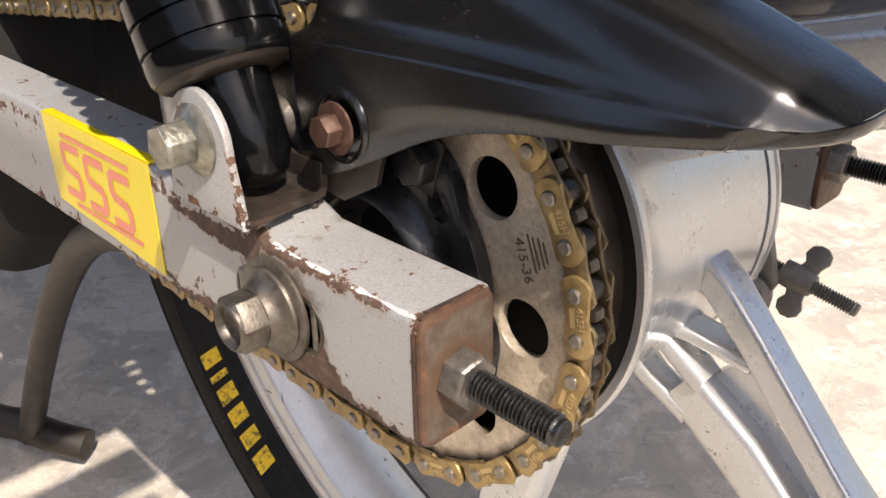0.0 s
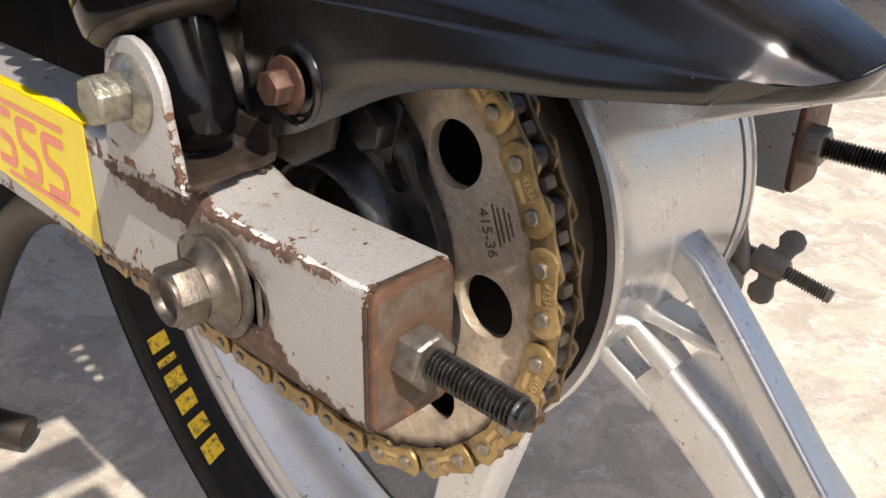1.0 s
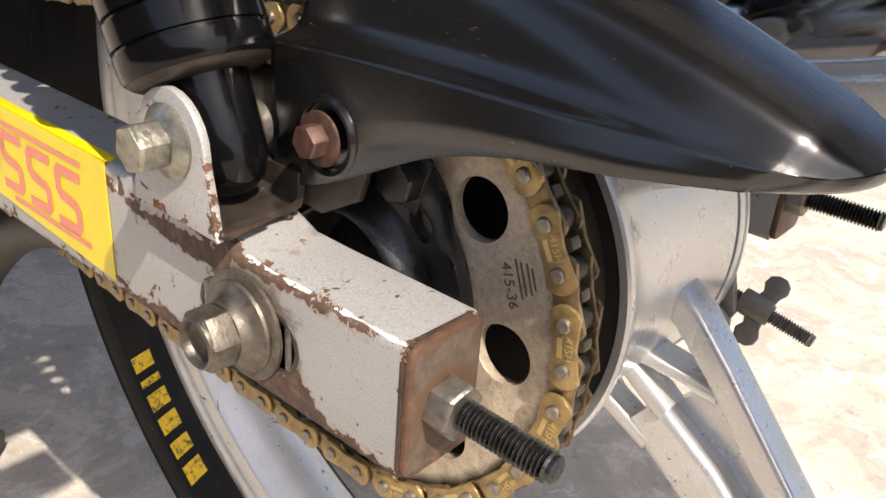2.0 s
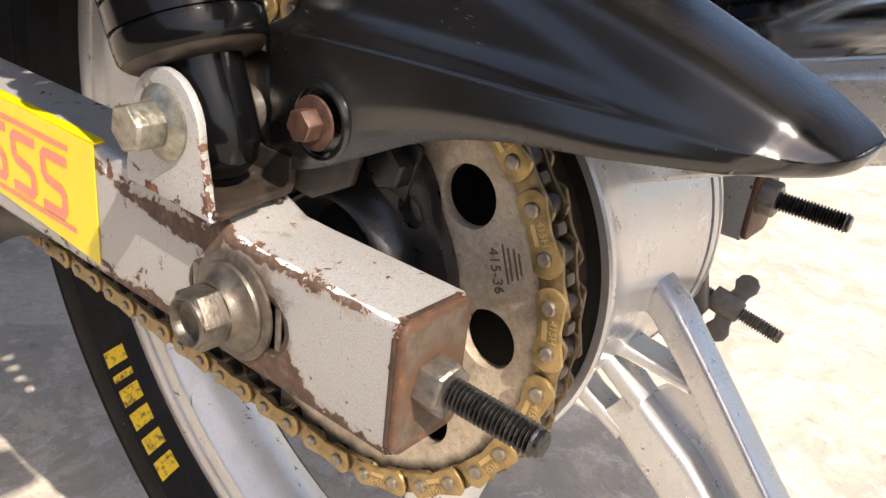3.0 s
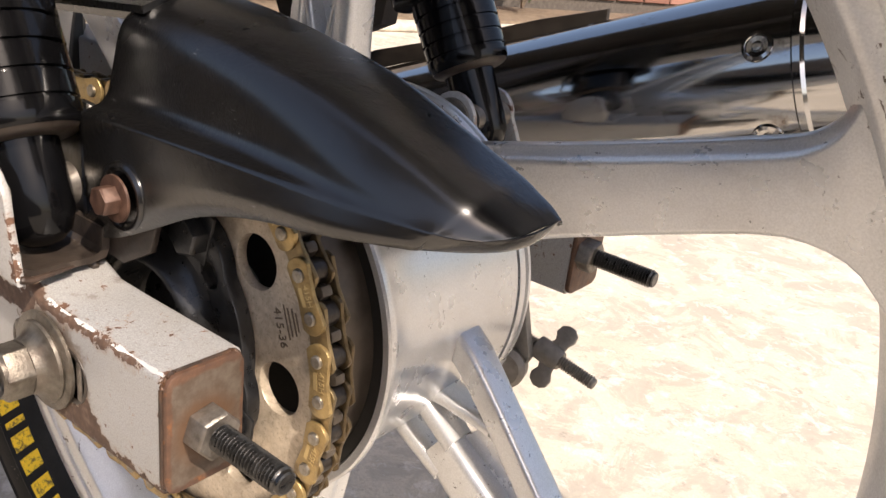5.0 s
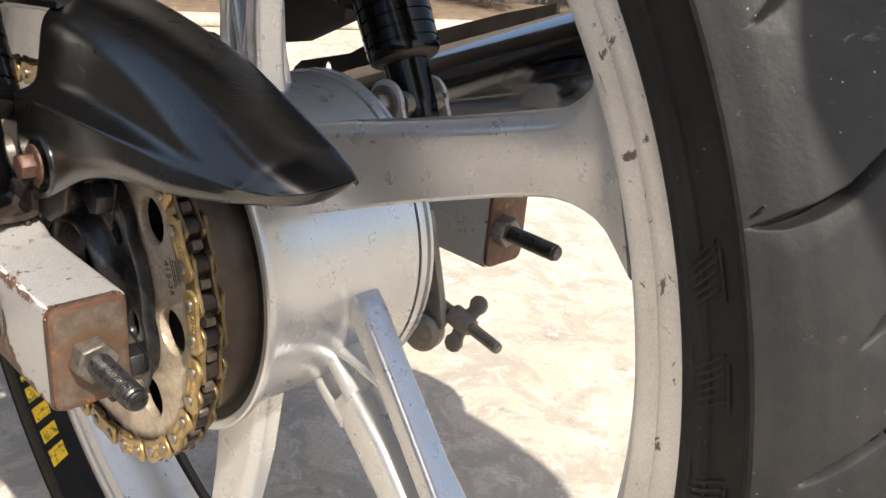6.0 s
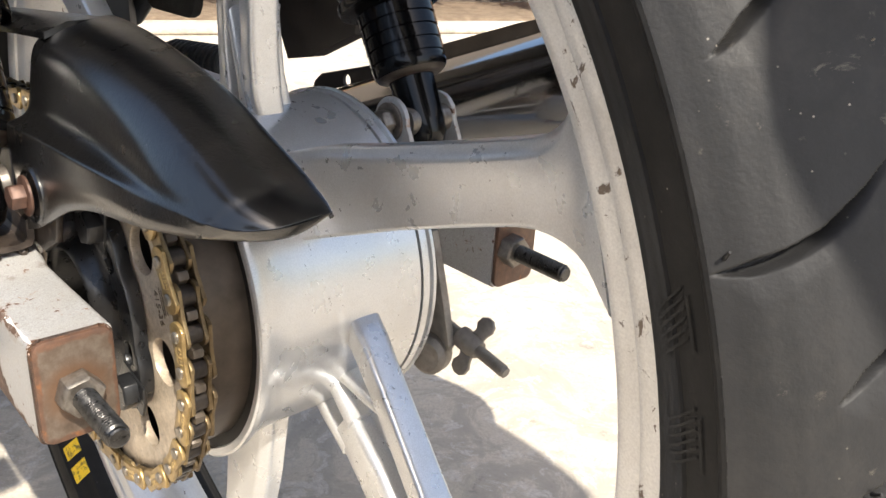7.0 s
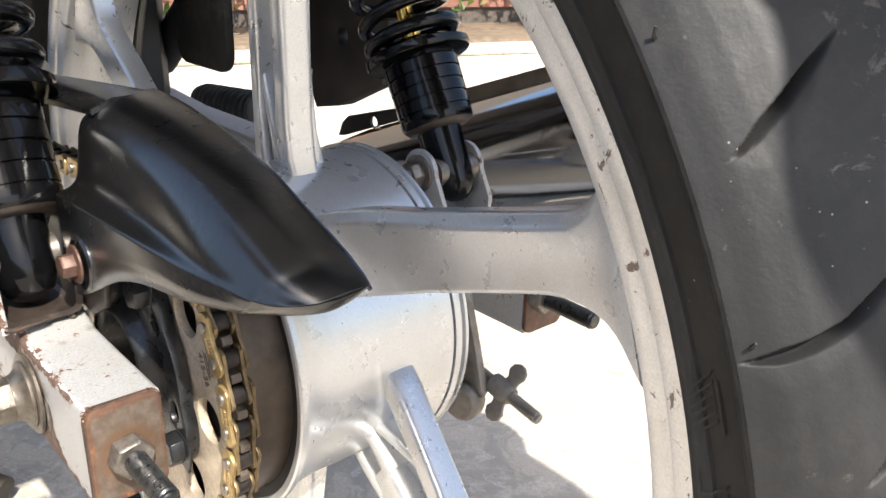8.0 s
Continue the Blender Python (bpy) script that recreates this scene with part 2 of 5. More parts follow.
def sprocket_steel():
    k = Mat("bronzed_sprocket_steel", metal=0.35)
    c = k.ramp(k.noise(420, 5, 0.65), [(0.3, (0.44, 0.36, 0.265)), (0.7, (0.64, 0.545, 0.425))])
    oil = k.ramp(k.noise(45, 5, 0.6, shift=(0, 3, 2)), [(0.48, 0.0), (0.70, 0.45)])
    specks = k.ramp(k.noise(1000, 4, 0.65), [(0.56, 0.0), (0.66, 0.38)])
    c = k.mix(specks, c, (0.10, 0.075, 0.05))
    c = k.mix(oil, c, (0.13, 0.105, 0.085))
    sx, _, sz = k.xyz()
    sz = k.math("SUBTRACT", sz, 0.300)
    rad = k.math("SQRT", k.math("ADD", k.math("MULTIPLY", sx, sx), k.math("MULTIPLY", sz, sz)))
    rad = k.math("ADD", rad, k.math("MULTIPLY", k.math("SUBTRACT", k.noise(160, 5, 0.65, shift=(2, 6, 4)), 0.5), 0.004))
    k.base(k.mix(k.ramp(k.math("MULTIPLY", rad, 10.0), [(0.655, 0.0), (0.690, 0.9)]), c, (0.045, 0.034, 0.026)))
    k.rough(k.math("ADD", 0.30, k.math("MULTIPLY", k.noise(300, 4), 0.2)))
    k.bump(k.noise(1000, 4, 0.65), 0.45, 0.00022)
    return k.m


SPROCKET = sprocket_steel()


def end_plate_steel():
    k = Mat("rust_stained_end_plate", rough=0.55)
    _, y, z = k.xyz()
    c = k.ramp(k.noise(150, 6, 0.65), [(0.28, (0.062, 0.041, 0.028)), (0.50, (0.105, 0.078, 0.058)), (0.74, (0.165, 0.136, 0.108))])
    rim = k.math("MAXIMUM", k.math("DIVIDE", k.math("ABSOLUTE", k.math("SUBTRACT", z, 0.3005)), 0.019), k.math("DIVIDE", k.math("ABSOLUTE", k.math("SUBTRACT", y, 0.0132)), 0.0132))
    edge = k.ramp(k.math("ADD", rim, k.math("MULTIPLY", k.noise(200, 4), 0.25)), [(0.95, 0.0), (1.08, 0.9)])
    gy, gz = k.math("SUBTRACT", y, 0.0125), k.math("SUBTRACT", z, 0.2998)
    far = k.math("ADD", k.math("SQRT", k.math("ADD", k.math("MULTIPLY", gy, gy), k.math("MULTIPLY", gz, gz))), k.math("MULTIPLY", k.math("SUBTRACT", k.noise(260, 5, 0.65), 0.5), 0.005))
    ring = k.ramp(k.math("MULTIPLY", far, 50.0), [(0.38, 0.85), (0.62, 0.0)])
    c = k.mix(ring, c, (0.115, 0.062, 0.034))
    k.base(k.mix(edge, c, rust_colour(k)))
    k.metal(0.25)
    k.rough(k.math("ADD", 0.38, k.math("MULTIPLY", k.noise(240, 4), 0.3)))
    k.bump(k.noise(130, 6, 0.6), 0.5, 0.0006)
    return k.m


END_PLATE = end_plate_steel()


def black_gloss(name, c=(0.006, 0.006, 0.007), rough=0.13, scratch=0.3, dust=0.15):
    k = Mat(name, c, rough, coat=0.12, spec=0.22)
    d = k.ramp(k.noise(60, 6, 0.65), [(0.5, 0.0), (0.85, dust)])
    sp = k.ramp(k.voro(420), [(0.035, scratch), (0.07, 0.0)])
    k.base(k.mix(k.math("MAXIMUM", d, sp), c, (0.16, 0.15, 0.14)))
    k.rough(k.math("ADD", rough, k.math("MULTIPLY", k.noise(90, 5), 0.1)))
    k.bump(k.noise(700, 3, 0.5), 0.05, 0.0002)
    return k.m


SHOCK_BLACK = black_gloss("glossy_black_paint", (0.0028, 0.0028, 0.0032), 0.10, 0.05, 0.015)
SPRING_BLACK = black_gloss("spring_black", (0.004, 0.004, 0.0045), 0.16, 0.1, 0.04)


def guard_plastic():
    k = Mat("scuffed_black_plastic", rough=0.30, spec=0.15, coat=1.0)
    c = (0.0045, 0.0043, 0.0043)
    scr = k.noise(1500, 2, 0.5, stretch=(0.12, 1.0, 1.0))
    line = k.ramp(scr, [(0.72, 0.0), (0.76, 0.5)])
    area = k.ramp(k.noise(45, 4, 0.6, shift=(4, 0, 1)), [(0.52, 0.0), (0.68, 1.0)])
    dust = k.ramp(k.noise(30, 6, 0.7), [(0.48, 0.0), (0.90, 0.05)])
    c = k.mix(dust, c, (0.13, 0.115, 0.10))
    specks = k.ramp(k.voro(260), [(0.020, 0.8), (0.036, 0.0)])
    k.base(k.mix(k.math("MAXIMUM", k.math("MULTIPLY", line, area), specks), c, (0.30, 0.30, 0.29)))
    k.rough(k.math("ADD", 0.22, k.math("MULTIPLY", k.noise(70, 5, 0.6), 0.14)))
    k.b.inputs["Coat Roughness"].default_value = 0.24
    k.b.inputs["Coat IOR"].default_value = 1.65
    k.bump(k.noise(2100, 2, 0.5), 0.36, 0.00016)
    k.bump(k.noise(900, 2, 0.5, stretch=(0.6, 1.0, 1.0)), 0.30, 0.0002)
    k.bump(k.noise(300, 3, 0.5), 0.05, 0.0004)
    return k.m


GUARD = guard_plastic()


def cast_silver():
    k = Mat("silver_painted_cast_alloy", metal=0.62, coat=0.12)
    c = k.ramp(k.noise(1800, 2, 0.5), [(0.3, (0.545, 0.547, 0.545)), (0.7, (0.665, 0.667, 0.664))])
    grime = k.ramp(k.noise(26, 6, 0.68), [(0.48, 0.0), (0.85, 0.35)])
    c = k.mix(grime, c, (0.36, 0.32, 0.27))
    chips = k.ramp(k.math("ADD", k.noise(340, 4, 0.65, dist=0.4), k.math("MULTIPLY", k.noise(30, 3), 0.35)), [(0.870, 0.0), (0.885, 0.85)])
    k.base(k.mix(chips, c, (0.05, 0.045, 0.042)))
    k.rough(k.math("ADD", 0.21, k.math("MULTIPLY", k.noise(80, 5), 0.16)))
    k.bump(k.noise(1100, 3, 0.55), 0.10, 0.00025)
    k.bump(k.noise(60, 3, 0.5), 0.10, 0.0012)
    return k.m


CAST = cast_silver()


def rim_silver():
    k = Mat("chipped_silver_rim_paint", metal=0.6, coat=0.1)
    c = k.ramp(k.noise(1500, 2, 0.5), [(0.3, (0.66, 0.65, 0.63)), (0.7, (0.78, 0.77, 0.745))])
    grime = k.ramp(k.noise(30, 6, 0.68), [(0.45, 0.0), (0.8, 0.45)])
    c = k.mix(grime, c, (0.34, 0.30, 0.25))
    chips = k.ramp(k.math("ADD", k.noise(130, 6, 0.72, dist=0.7), k.math("MULTIPLY", k.noise(14, 3), 0.3)), [(0.765, 0.0), (0.785, 1.0)])
    k.base(k.mix(chips, c, (0.17, 0.135, 0.11)))
    k.rough(k.math("ADD", 0.34, k.math("MULTIPLY", k.noise(90, 5), 0.18)))
    k.bump(chips, 0.3, 0.0003)
    k.bump(k.noise(700, 3, 0.55), 0.12, 0.0003)
    return k.m


RIM = rim_silver()


def tyre_rubber(name, c0, c1, dusty, spec=0.3, crown=False):
    k = Mat(name, rough=0.6, spec=spec)
    c = k.ramp(k.noise(55, 6, 0.62), [(0.3, c0), (0.7, c1)])
    d = k.ramp(k.math("ADD", k.math("MULTIPLY", k.noise(22, 6, 0.7, shift=(2, 2, 5)), 0.6), k.math("MULTIPLY", k.noise(240, 5, 0.7), 0.4)), [(0.50, 0.0), (0.66, dusty)])
    c = k.mix(d, c, (0.20, 0.175, 0.145))
    if crown:
        y = k.xyz()[1]
        mid = k.math("SUBTRACT", 1.0, k.math("MINIMUM", k.math("DIVIDE", k.math("ABSOLUTE", k.math("SUBTRACT", y, 0.107)), 0.026), 1.0))
        clod = k.math("ADD", k.math("MULTIPLY", mid, 0.28), k.noise(120, 7, 0.72, dist=0.5, shift=(3, 3, 3)))
        c = k.mix(k.ramp(clod, [(0.64, 0.0), (0.70, 0.55), (0.85, 0.75)]), c, k.ramp(k.noise(300, 4), [(0.3, (0.05, 0.043, 0.036)), (0.7, (0.16, 0.14, 0.115))]))
    grit = k.ramp(k.voro(330), [(0.05, 0.8), (0.09, 0.0)])
    gate = k.ramp(k.noise(35, 4, 0.6, shift=(7, 1, 3)), [(0.56, 0.0), (0.66, 1.0)])
    k.base(k.mix(k.math("MULTIPLY", grit, gate), c, (0.45, 0.40, 0.34)))
    k.rough(k.math("ADD", 0.46, k.math("MULTIPLY", k.noise(160, 5), 0.2)))
    k.bump(k.noise(800, 4, 0.6), 0.3, 0.0003)
    return k.m


TREAD = tyre_rubber("dusty_tread_rubber", (0.012, 0.0119, 0.0122), (0.0185, 0.0182, 0.0182), 0.05, 0.36, True)
SIDEWALL = tyre_rubber("black_sidewall_rubber", (0.005, 0.005, 0.005), (0.0105, 0.0100, 0.0098), 0.04, 0.22)

GRIT = worn_metal("pale_grit", (0.08, 0.068, 0.055), (0.24, 0.21, 0.175), 0.9, 0.0, 0.5, (0.08, 0.065, 0.05), 400)
MOULDED = tyre_rubber("moulded_rubber_mark", (0.0075, 0.0075, 0.0074), (0.0135, 0.0132, 0.013), 0.06, 0.25)


def chrome():
    k = Mat("stained_polished_steel", metal=1.0)
    st = k.ramp(k.noise(40, 6, 0.7), [(0.60, 0.0), (0.70, 0.7)])
    k.base(k.mix(st, (0.46, 0.455, 0.45), (0.13, 0.075, 0.04)))
    k.rough(k.math("ADD", 0.10, k.math("MULTIPLY", st, 0.35)))
    k.bump(k.noise(30, 2, 0.5, stretch=(0.3, 1, 1)), 0.10, 0.0012)
    return k.m


CHROME = chrome()


def concrete():
    k = Mat("worn_concrete", rough=0.9, spec=0.25)
    c = k.ramp(k.noise(3.2, 8, 0.68), [(0.30, (0.435, 0.383, 0.300)), (0.52, (0.57, 0.502, 0.405)), (0.72, (0.64, 0.572, 0.467))])
    blot = k.ramp(k.noise(13, 8, 0.72, shift=(4, 2, 0), dist=0.8), [(0.47, 0.0), (0.54, 0.60), (0.70, 0.90)])
    c = k.mix(blot, c, (0.335, 0.300, 0.252))
    pale = k.ramp(k.noise(38, 7, 0.7, shift=(1, 7, 0), dist=0.5), [(0.54, 0.0), (0.62, 0.7)])
    c = k.mix(pale, c, (0.66, 0.62, 0.56))
    dark = k.ramp(k.noise(55, 6, 0.7, shift=(8, 3, 0)), [(0.60, 0.0), (0.68, 0.6)])
    c = k.mix(dark, c, (0.21, 0.19, 0.165))
    crack = k.ramp(k.math("ADD", k.voro(14, "DISTANCE_TO_EDGE"), k.math("MULTIPLY", k.noise(40, 5, 0.7), 0.22)), [(0.085, 0.7), (0.105, 0.0)])
    gate = k.ramp(k.noise(5, 4), [(0.46, 0.0), (0.60, 1.0)])
    c = k.mix(k.math("MULTIPLY", crack, gate), c, (0.20, 0.18, 0.155))
    grain = k.ramp(k.noise(360, 5, 0.75), [(0.35, 0.55), (0.60, 0.0)])
    k.base(k.mix(grain, c, (0.36, 0.33, 0.29)))
    k.bump(k.noise(90, 8, 0.7), 0.5, 0.003)
    k.bump(k.noise(9, 6, 0.6), 0.5, 0.012)
    return k.m


CONCRETE = concrete()
YELLOW = Mat("yellow_sticker_vinyl", (0.80, 0.62, 0.005), 0.32)
YELLOW.base(YELLOW.mix(YELLOW.ramp(YELLOW.noise(120, 5, 0.6), [(0.5, 0.0), (0.8, 0.25)]), (0.80, 0.62, 0.006), (0.55, 0.42, 0.04)))
YELLOW = YELLOW.m
PINK = Mat("faded_red_print", (0.72, 0.20, 0.16), 0.4)
PINK.base(PINK.mix(PINK.ramp(PINK.noise(260, 5, 0.6), [(0.4, 0.0), (0.8, 0.5)]), (0.74, 0.20, 0.15), (0.80, 0.36, 0.16)))
PINK = PINK.m
TYRE_YELLOW = Mat("yellow_tyre_paint", (0.78, 0.52, 0.02), 0.6)
TYRE_YELLOW.base(TYRE_YELLOW.mix(TYRE_YELLOW.ramp(TYRE_YELLOW.noise(240, 4, 0.7), [(0.5, 0.0), (0.62, 0.9)]), (0.78, 0.52, 0.02), (0.08, 0.06, 0.02)))
TYRE_YELLOW = TYRE_YELLOW.m
MARK_GREY = Mat("grey_moulded_mark", (0.11, 0.11, 0.11), 0.6).m
ENGRAVE = Mat("dark_stamped_mark", (0.16, 0.12, 0.085), 0.45, metal=0.4).m
ENGRAVE_GOLD = Mat("stamped_gold_mark", (0.56, 0.42, 0.20), 0.4, metal=0.7).m
GOLD_ROD = Mat("gold_damper_rod", (0.75, 0.48, 0.12), 0.2, metal=1.0).m
MATT_BLACK = black_gloss("matt_black_paint", (0.012, 0.0115, 0.011), 0.45, 0.1, 0.3)
# near-black for the engine casing, also used as painted shade in the drum
ENGINE_AND_SHADE_BLACK = worn_metal("black_casing_and_drum_shade", (0.006, 0.0055, 0.005), (0.014, 0.012, 0.010), 0.6, 0.0, 0.5, (0.01, 0.007, 0.005), 40)
RUBBER_BLACK = tyre_rubber("black_peg_rubber", (0.012, 0.012, 0.012), (0.025, 0.024, 0.022), 0.3)


def brick_wall_mat():
    k = Mat("red_brown_brick", rough=0.9)
    k.base(k.ramp(k.math("ADD", k.math("MULTIPLY", k.rand(), 0.6), k.math("MULTIPLY", k.noise(30, 5), 0.4)), [(0.2, (0.16, 0.07, 0.05)), (0.8, (0.30, 0.15, 0.11))]))
    k.bump(k.noise(80, 6), 0.4, 0.004)
    return k.m


BRICK = brick_wall_mat()
MORTAR = Mat("dark_grey_mortar", rough=0.95)
MORTAR = MORTAR.base(MORTAR.ramp(MORTAR.noise(50, 6, 0.7), [(0.3, (0.075, 0.06, 0.05)), (0.7, (0.14, 0.12, 0.10))])).m
SOIL = Mat("dry_brown_soil", rough=0.95)
SOIL = SOIL.base(SOIL.ramp(SOIL.noise(25, 6, 0.7), [(0.3, (0.10, 0.07, 0.045)), (0.7, (0.22, 0.165, 0.11))])).bump(SOIL.noise(40, 6), 0.6, 0.02).m
LEAF = Mat("garden_leaf", rough=0.5)
LEAF_GEO = LEAF.t.nodes.new("ShaderNodeNewGeometry").outputs["Random Per Island"]
LEAF = LEAF.base(LEAF.ramp(LEAF_GEO, [(0.0, (0.035, 0.07, 0.015)), (0.7, (0.09, 0.15, 0.03)), (1.0, (0.22, 0.18, 0.06))])).m
BARK = Mat("grey_brown_stem", rough=0.9)
BARK = BARK.base(BARK.ramp(BARK.noise(60, 6, 0.7), [(0.3, (0.10, 0.07, 0.05)), (0.7, (0.22, 0.17, 0.12))])).m


# ---- mesh helpers ----
def mesh_from(bm, name, material, smooth=35):
    bmesh.ops.recalc_face_normals(bm, faces=bm.faces)
    me = bpy.data.meshes.new(name)
    if smooth:
        for f in bm.faces:
            f.smooth = True
        lim = radians(smooth)
        for e in bm.edges:
            if len(e.link_faces) == 2 and e.calc_face_angle(0.0) > lim:
                e.smooth = False
    bm.to_mesh(me)
    bm.free()
    me.materials.append(material)
    return me


def part(name, bm, material, parent=None, label="", smooth=35):
    """Links a bmesh as one mesh object under a thing or a part."""
    me = bm if isinstance(bm, bpy.types.Mesh) else mesh_from(bm, name, material, smooth)
    ob = new(name, me)
    ob.parent = parent
    return tagged(ob, label)


def merge(*bms):
    out = bmesh.new()
    for b in bms:
        tmp = bpy.data.meshes.new("tmp")
        b.to_mesh(tmp)
        b.free()
        out.from_mesh(tmp)
        bpy.data.meshes.remove(tmp)
    return out


def moved(bm, m):
    bm.transform(m)
    return bm


def frame_to(origin, axis, up=(0, 0, 1)):
    """A pose whose local z runs along axis."""
    z = Vector(axis).normalized()
    x = Vector(up).cross(z)
    if x.length < 1e-4:
        x = Vector((1, 0, 0)).cross(z)
    x.normalize()
    y = z.cross(x)
    m = Matrix((x, y, z)).transposed().to_4x4()
    m.translation = Vector(origin)
    return m


def lathe(profile, n=64, closed=False, m=None):
    """Turns (radius, height) pairs round local z."""
    bm = bmesh.new()
    rings = []
    for r, h in profile:
        if r < 1e-6:
            rings.append([bm.verts.new((0, 0, h))])
        else:
            rings.append([bm.verts.new((r * math.cos(2 * math.pi * i / n), r * math.sin(2 * math.pi * i / n), h)) for i in range(n)])
    pairs = list(zip(rings, rings[1:]))
    if closed:
        pairs.append((rings[-1], rings[0]))
    for a, b in pairs:
        for i in range(n):
            j = (i + 1) % n
            if len(a) == 1 and len(b) == 1:
                continue
            if len(a) == 1:
                bm.faces.new((a[0], b[i], b[j]))
            elif len(b) == 1:
                bm.faces.new((a[i], a[j], b[0]))
            else:
                bm.faces.new((a[i], a[j], b[j], b[i]))
    if m is not None:
        bm.transform(m)
    return bm


AXLE = Vector((0, 0, 0.300))
ALONG_Y = Matrix.Translation(AXLE) @ Matrix(((1, 0, 0, 0), (0, 0, 1, 0), (0, 1, 0, 0), (0, 0, 0, 1)))


def wheel_lathe(profile, n=96, closed=False):
    """Turns (radius, y) pairs round the axle."""
    return lathe(profile, n, closed, ALONG_Y)


def plate(outline, holes, thick, m=None, bevel=0.0):
    """A flat plate from an outline and holes in local xy, thick along local z."""
    bm = bmesh.new()
    edges = []
    for loop in [outline] + list(holes):
        vs = [bm.verts.new((x, y, 0)) for x, y in loop]
        edges += [bm.edges.new((vs[i], vs[(i + 1) % len(vs)])) for i in range(len(vs))]
    bmesh.ops.triangle_fill(bm, use_beauty=True, use_dissolve=False, edges=edges)
    res = bmesh.ops.extrude_face_region(bm, geom=bm.faces[:])
    bmesh.ops.translate(bm, vec=(0, 0, thick), verts=[v for v in res["geom"] if isinstance(v, bmesh.types.BMVert)])
    bmesh.ops.recalc_face_normals(bm, faces=bm.faces)
    if bevel:
        sharp = [e for e in bm.edges if len(e.link_faces) == 2 and e.calc_face_angle(0.0) > radians(50)]
        rim = [e for e in sharp if abs(e.verts[0].co.z - e.verts[1].co.z) < thick * 0.5]
        bmesh.ops.bevel(bm, geom=rim, offset=bevel, segments=2, affect="EDGES", profile=0.5)
    if m is not None:
        bm.transform(m)
    return bm


def circle(cx, cy, r, n=32, start=0.0):
    return [(cx + r * math.cos(start + 2 * math.pi * i / n), cy + r * math.sin(start + 2 * math.pi * i / n)) for i in range(n)]


def round_rect(x0, y0, x1, y1, r, n=5):
    pts = []
    for cx, cy, a in ((x1 - r, y1 - r, 0), (x0 + r, y1 - r, 90), (x0 + r, y0 + r, 180), (x1 - r, y0 + r, 270)):
        for i in range(n + 1):
            t = radians(a + 90 * i / n)
            pts.append((cx + r * math.cos(t), cy + r * math.sin(t)))
    return pts


def hexagon(flat, thick, m, hole=0.0, chamfer=0.12, cup=0.0):
    """A hexagonal nut or bolt head; local z from 0 to thick."""
    r = flat / math.sqrt(3)
    bm = bmesh.new()
    rows = []
    for k, (rr, h) in enumerate(((r, 0), (r, thick * (1 - chamfer)), (r * 0.90, thick))):
        rows.append([bm.verts.new((rr * math.cos(math.pi / 3 * i), rr * math.sin(math.pi / 3 * i), h)) for i in range(6)])
    for a, b in zip(rows, rows[1:]):
        for i in range(6):
            bm.faces.new((a[i], a[(i + 1) % 6], b[(i + 1) % 6], b[i]))
    bm.faces.new(rows[0][::-1])
    if cup:
        inner = [bm.verts.new((cup * math.cos(math.pi / 3 * i), cup * math.sin(math.pi / 3 * i), thick)) for i in range(6)]
        deep = [bm.verts.new((cup * 0.9 * math.cos(math.pi / 3 * i), cup * 0.9 * math.sin(math.pi / 3 * i), thick * 0.72)) for i in range(6)]
        for a, b in ((rows[2], inner), (inner, deep)):
            for i in range(6):
                bm.faces.new((a[i], a[(i + 1) % 6], b[(i + 1) % 6], b[i]))
        bm.faces.new(deep)
    else:
        bm.faces.new(rows[2])
    bmesh.ops.bevel(bm, geom=[e for e in bm.edges if abs(e.verts[0].co.z - e.verts[1].co.z) > thick * 0.5], offset=flat * 0.03, segments=2, affect="EDGES", profile=0.5)
    bm.transform(m)
    return bm


def thread(r, length, pitch, m, n=20):
    prof = [(0.0, 0.0)]
    h = 0.0
    while h < length - pitch * 1.2:
        prof += [(r * 0.68, h), (r * 0.97, h + pitch * 0.40), (r, h + pitch * 0.48), (r * 0.97, h + pitch * 0.56)]
        h += pitch
    prof += [(r * 0.84, h), (r * 0.84, length - pitch * 0.3), (r * 0.70, length), (0.0, length)]
    return lathe(prof, n, m=m)


def loft(rings, cap=True, closed_ring=True):
    bm = bmesh.new()
    vs = [[bm.verts.new(p) for p in ring] for ring in rings]
    n = len(vs[0])
    for a, b in zip(vs, vs[1:]):
        for i in range(n if closed_ring else n - 1):
            j = (i + 1) % n
            bm.faces.new((a[i], a[j], b[j], b[i]))
    if cap and closed_ring:
        bm.faces.new(vs[0][::-1])
        bm.faces.new(vs[-1])
    return bm


def tube(points, r, n=12, cap=True):
    """A round tube along a line of points; r may be a list."""
    pts = [Vector(p) for p in points]
    rings = []
    ref = None
    for i, p in enumerate(pts):
        d = (pts[min(i + 1, len(pts) - 1)] - pts[max(i - 1, 0)]).normalized()
        if ref is None:
            ref = d.orthogonal().normalized()
        ref = (ref - d * ref.dot(d)).normalized()
        other = d.cross(ref)
        rr = r[i] if isinstance(r, (list, tuple)) else r
        rings.append([p + (ref * math.cos(2 * math.pi * k / n) + other * math.sin(2 * math.pi * k / n)) * rr for k in range(n)])
    return loft(rings, cap)


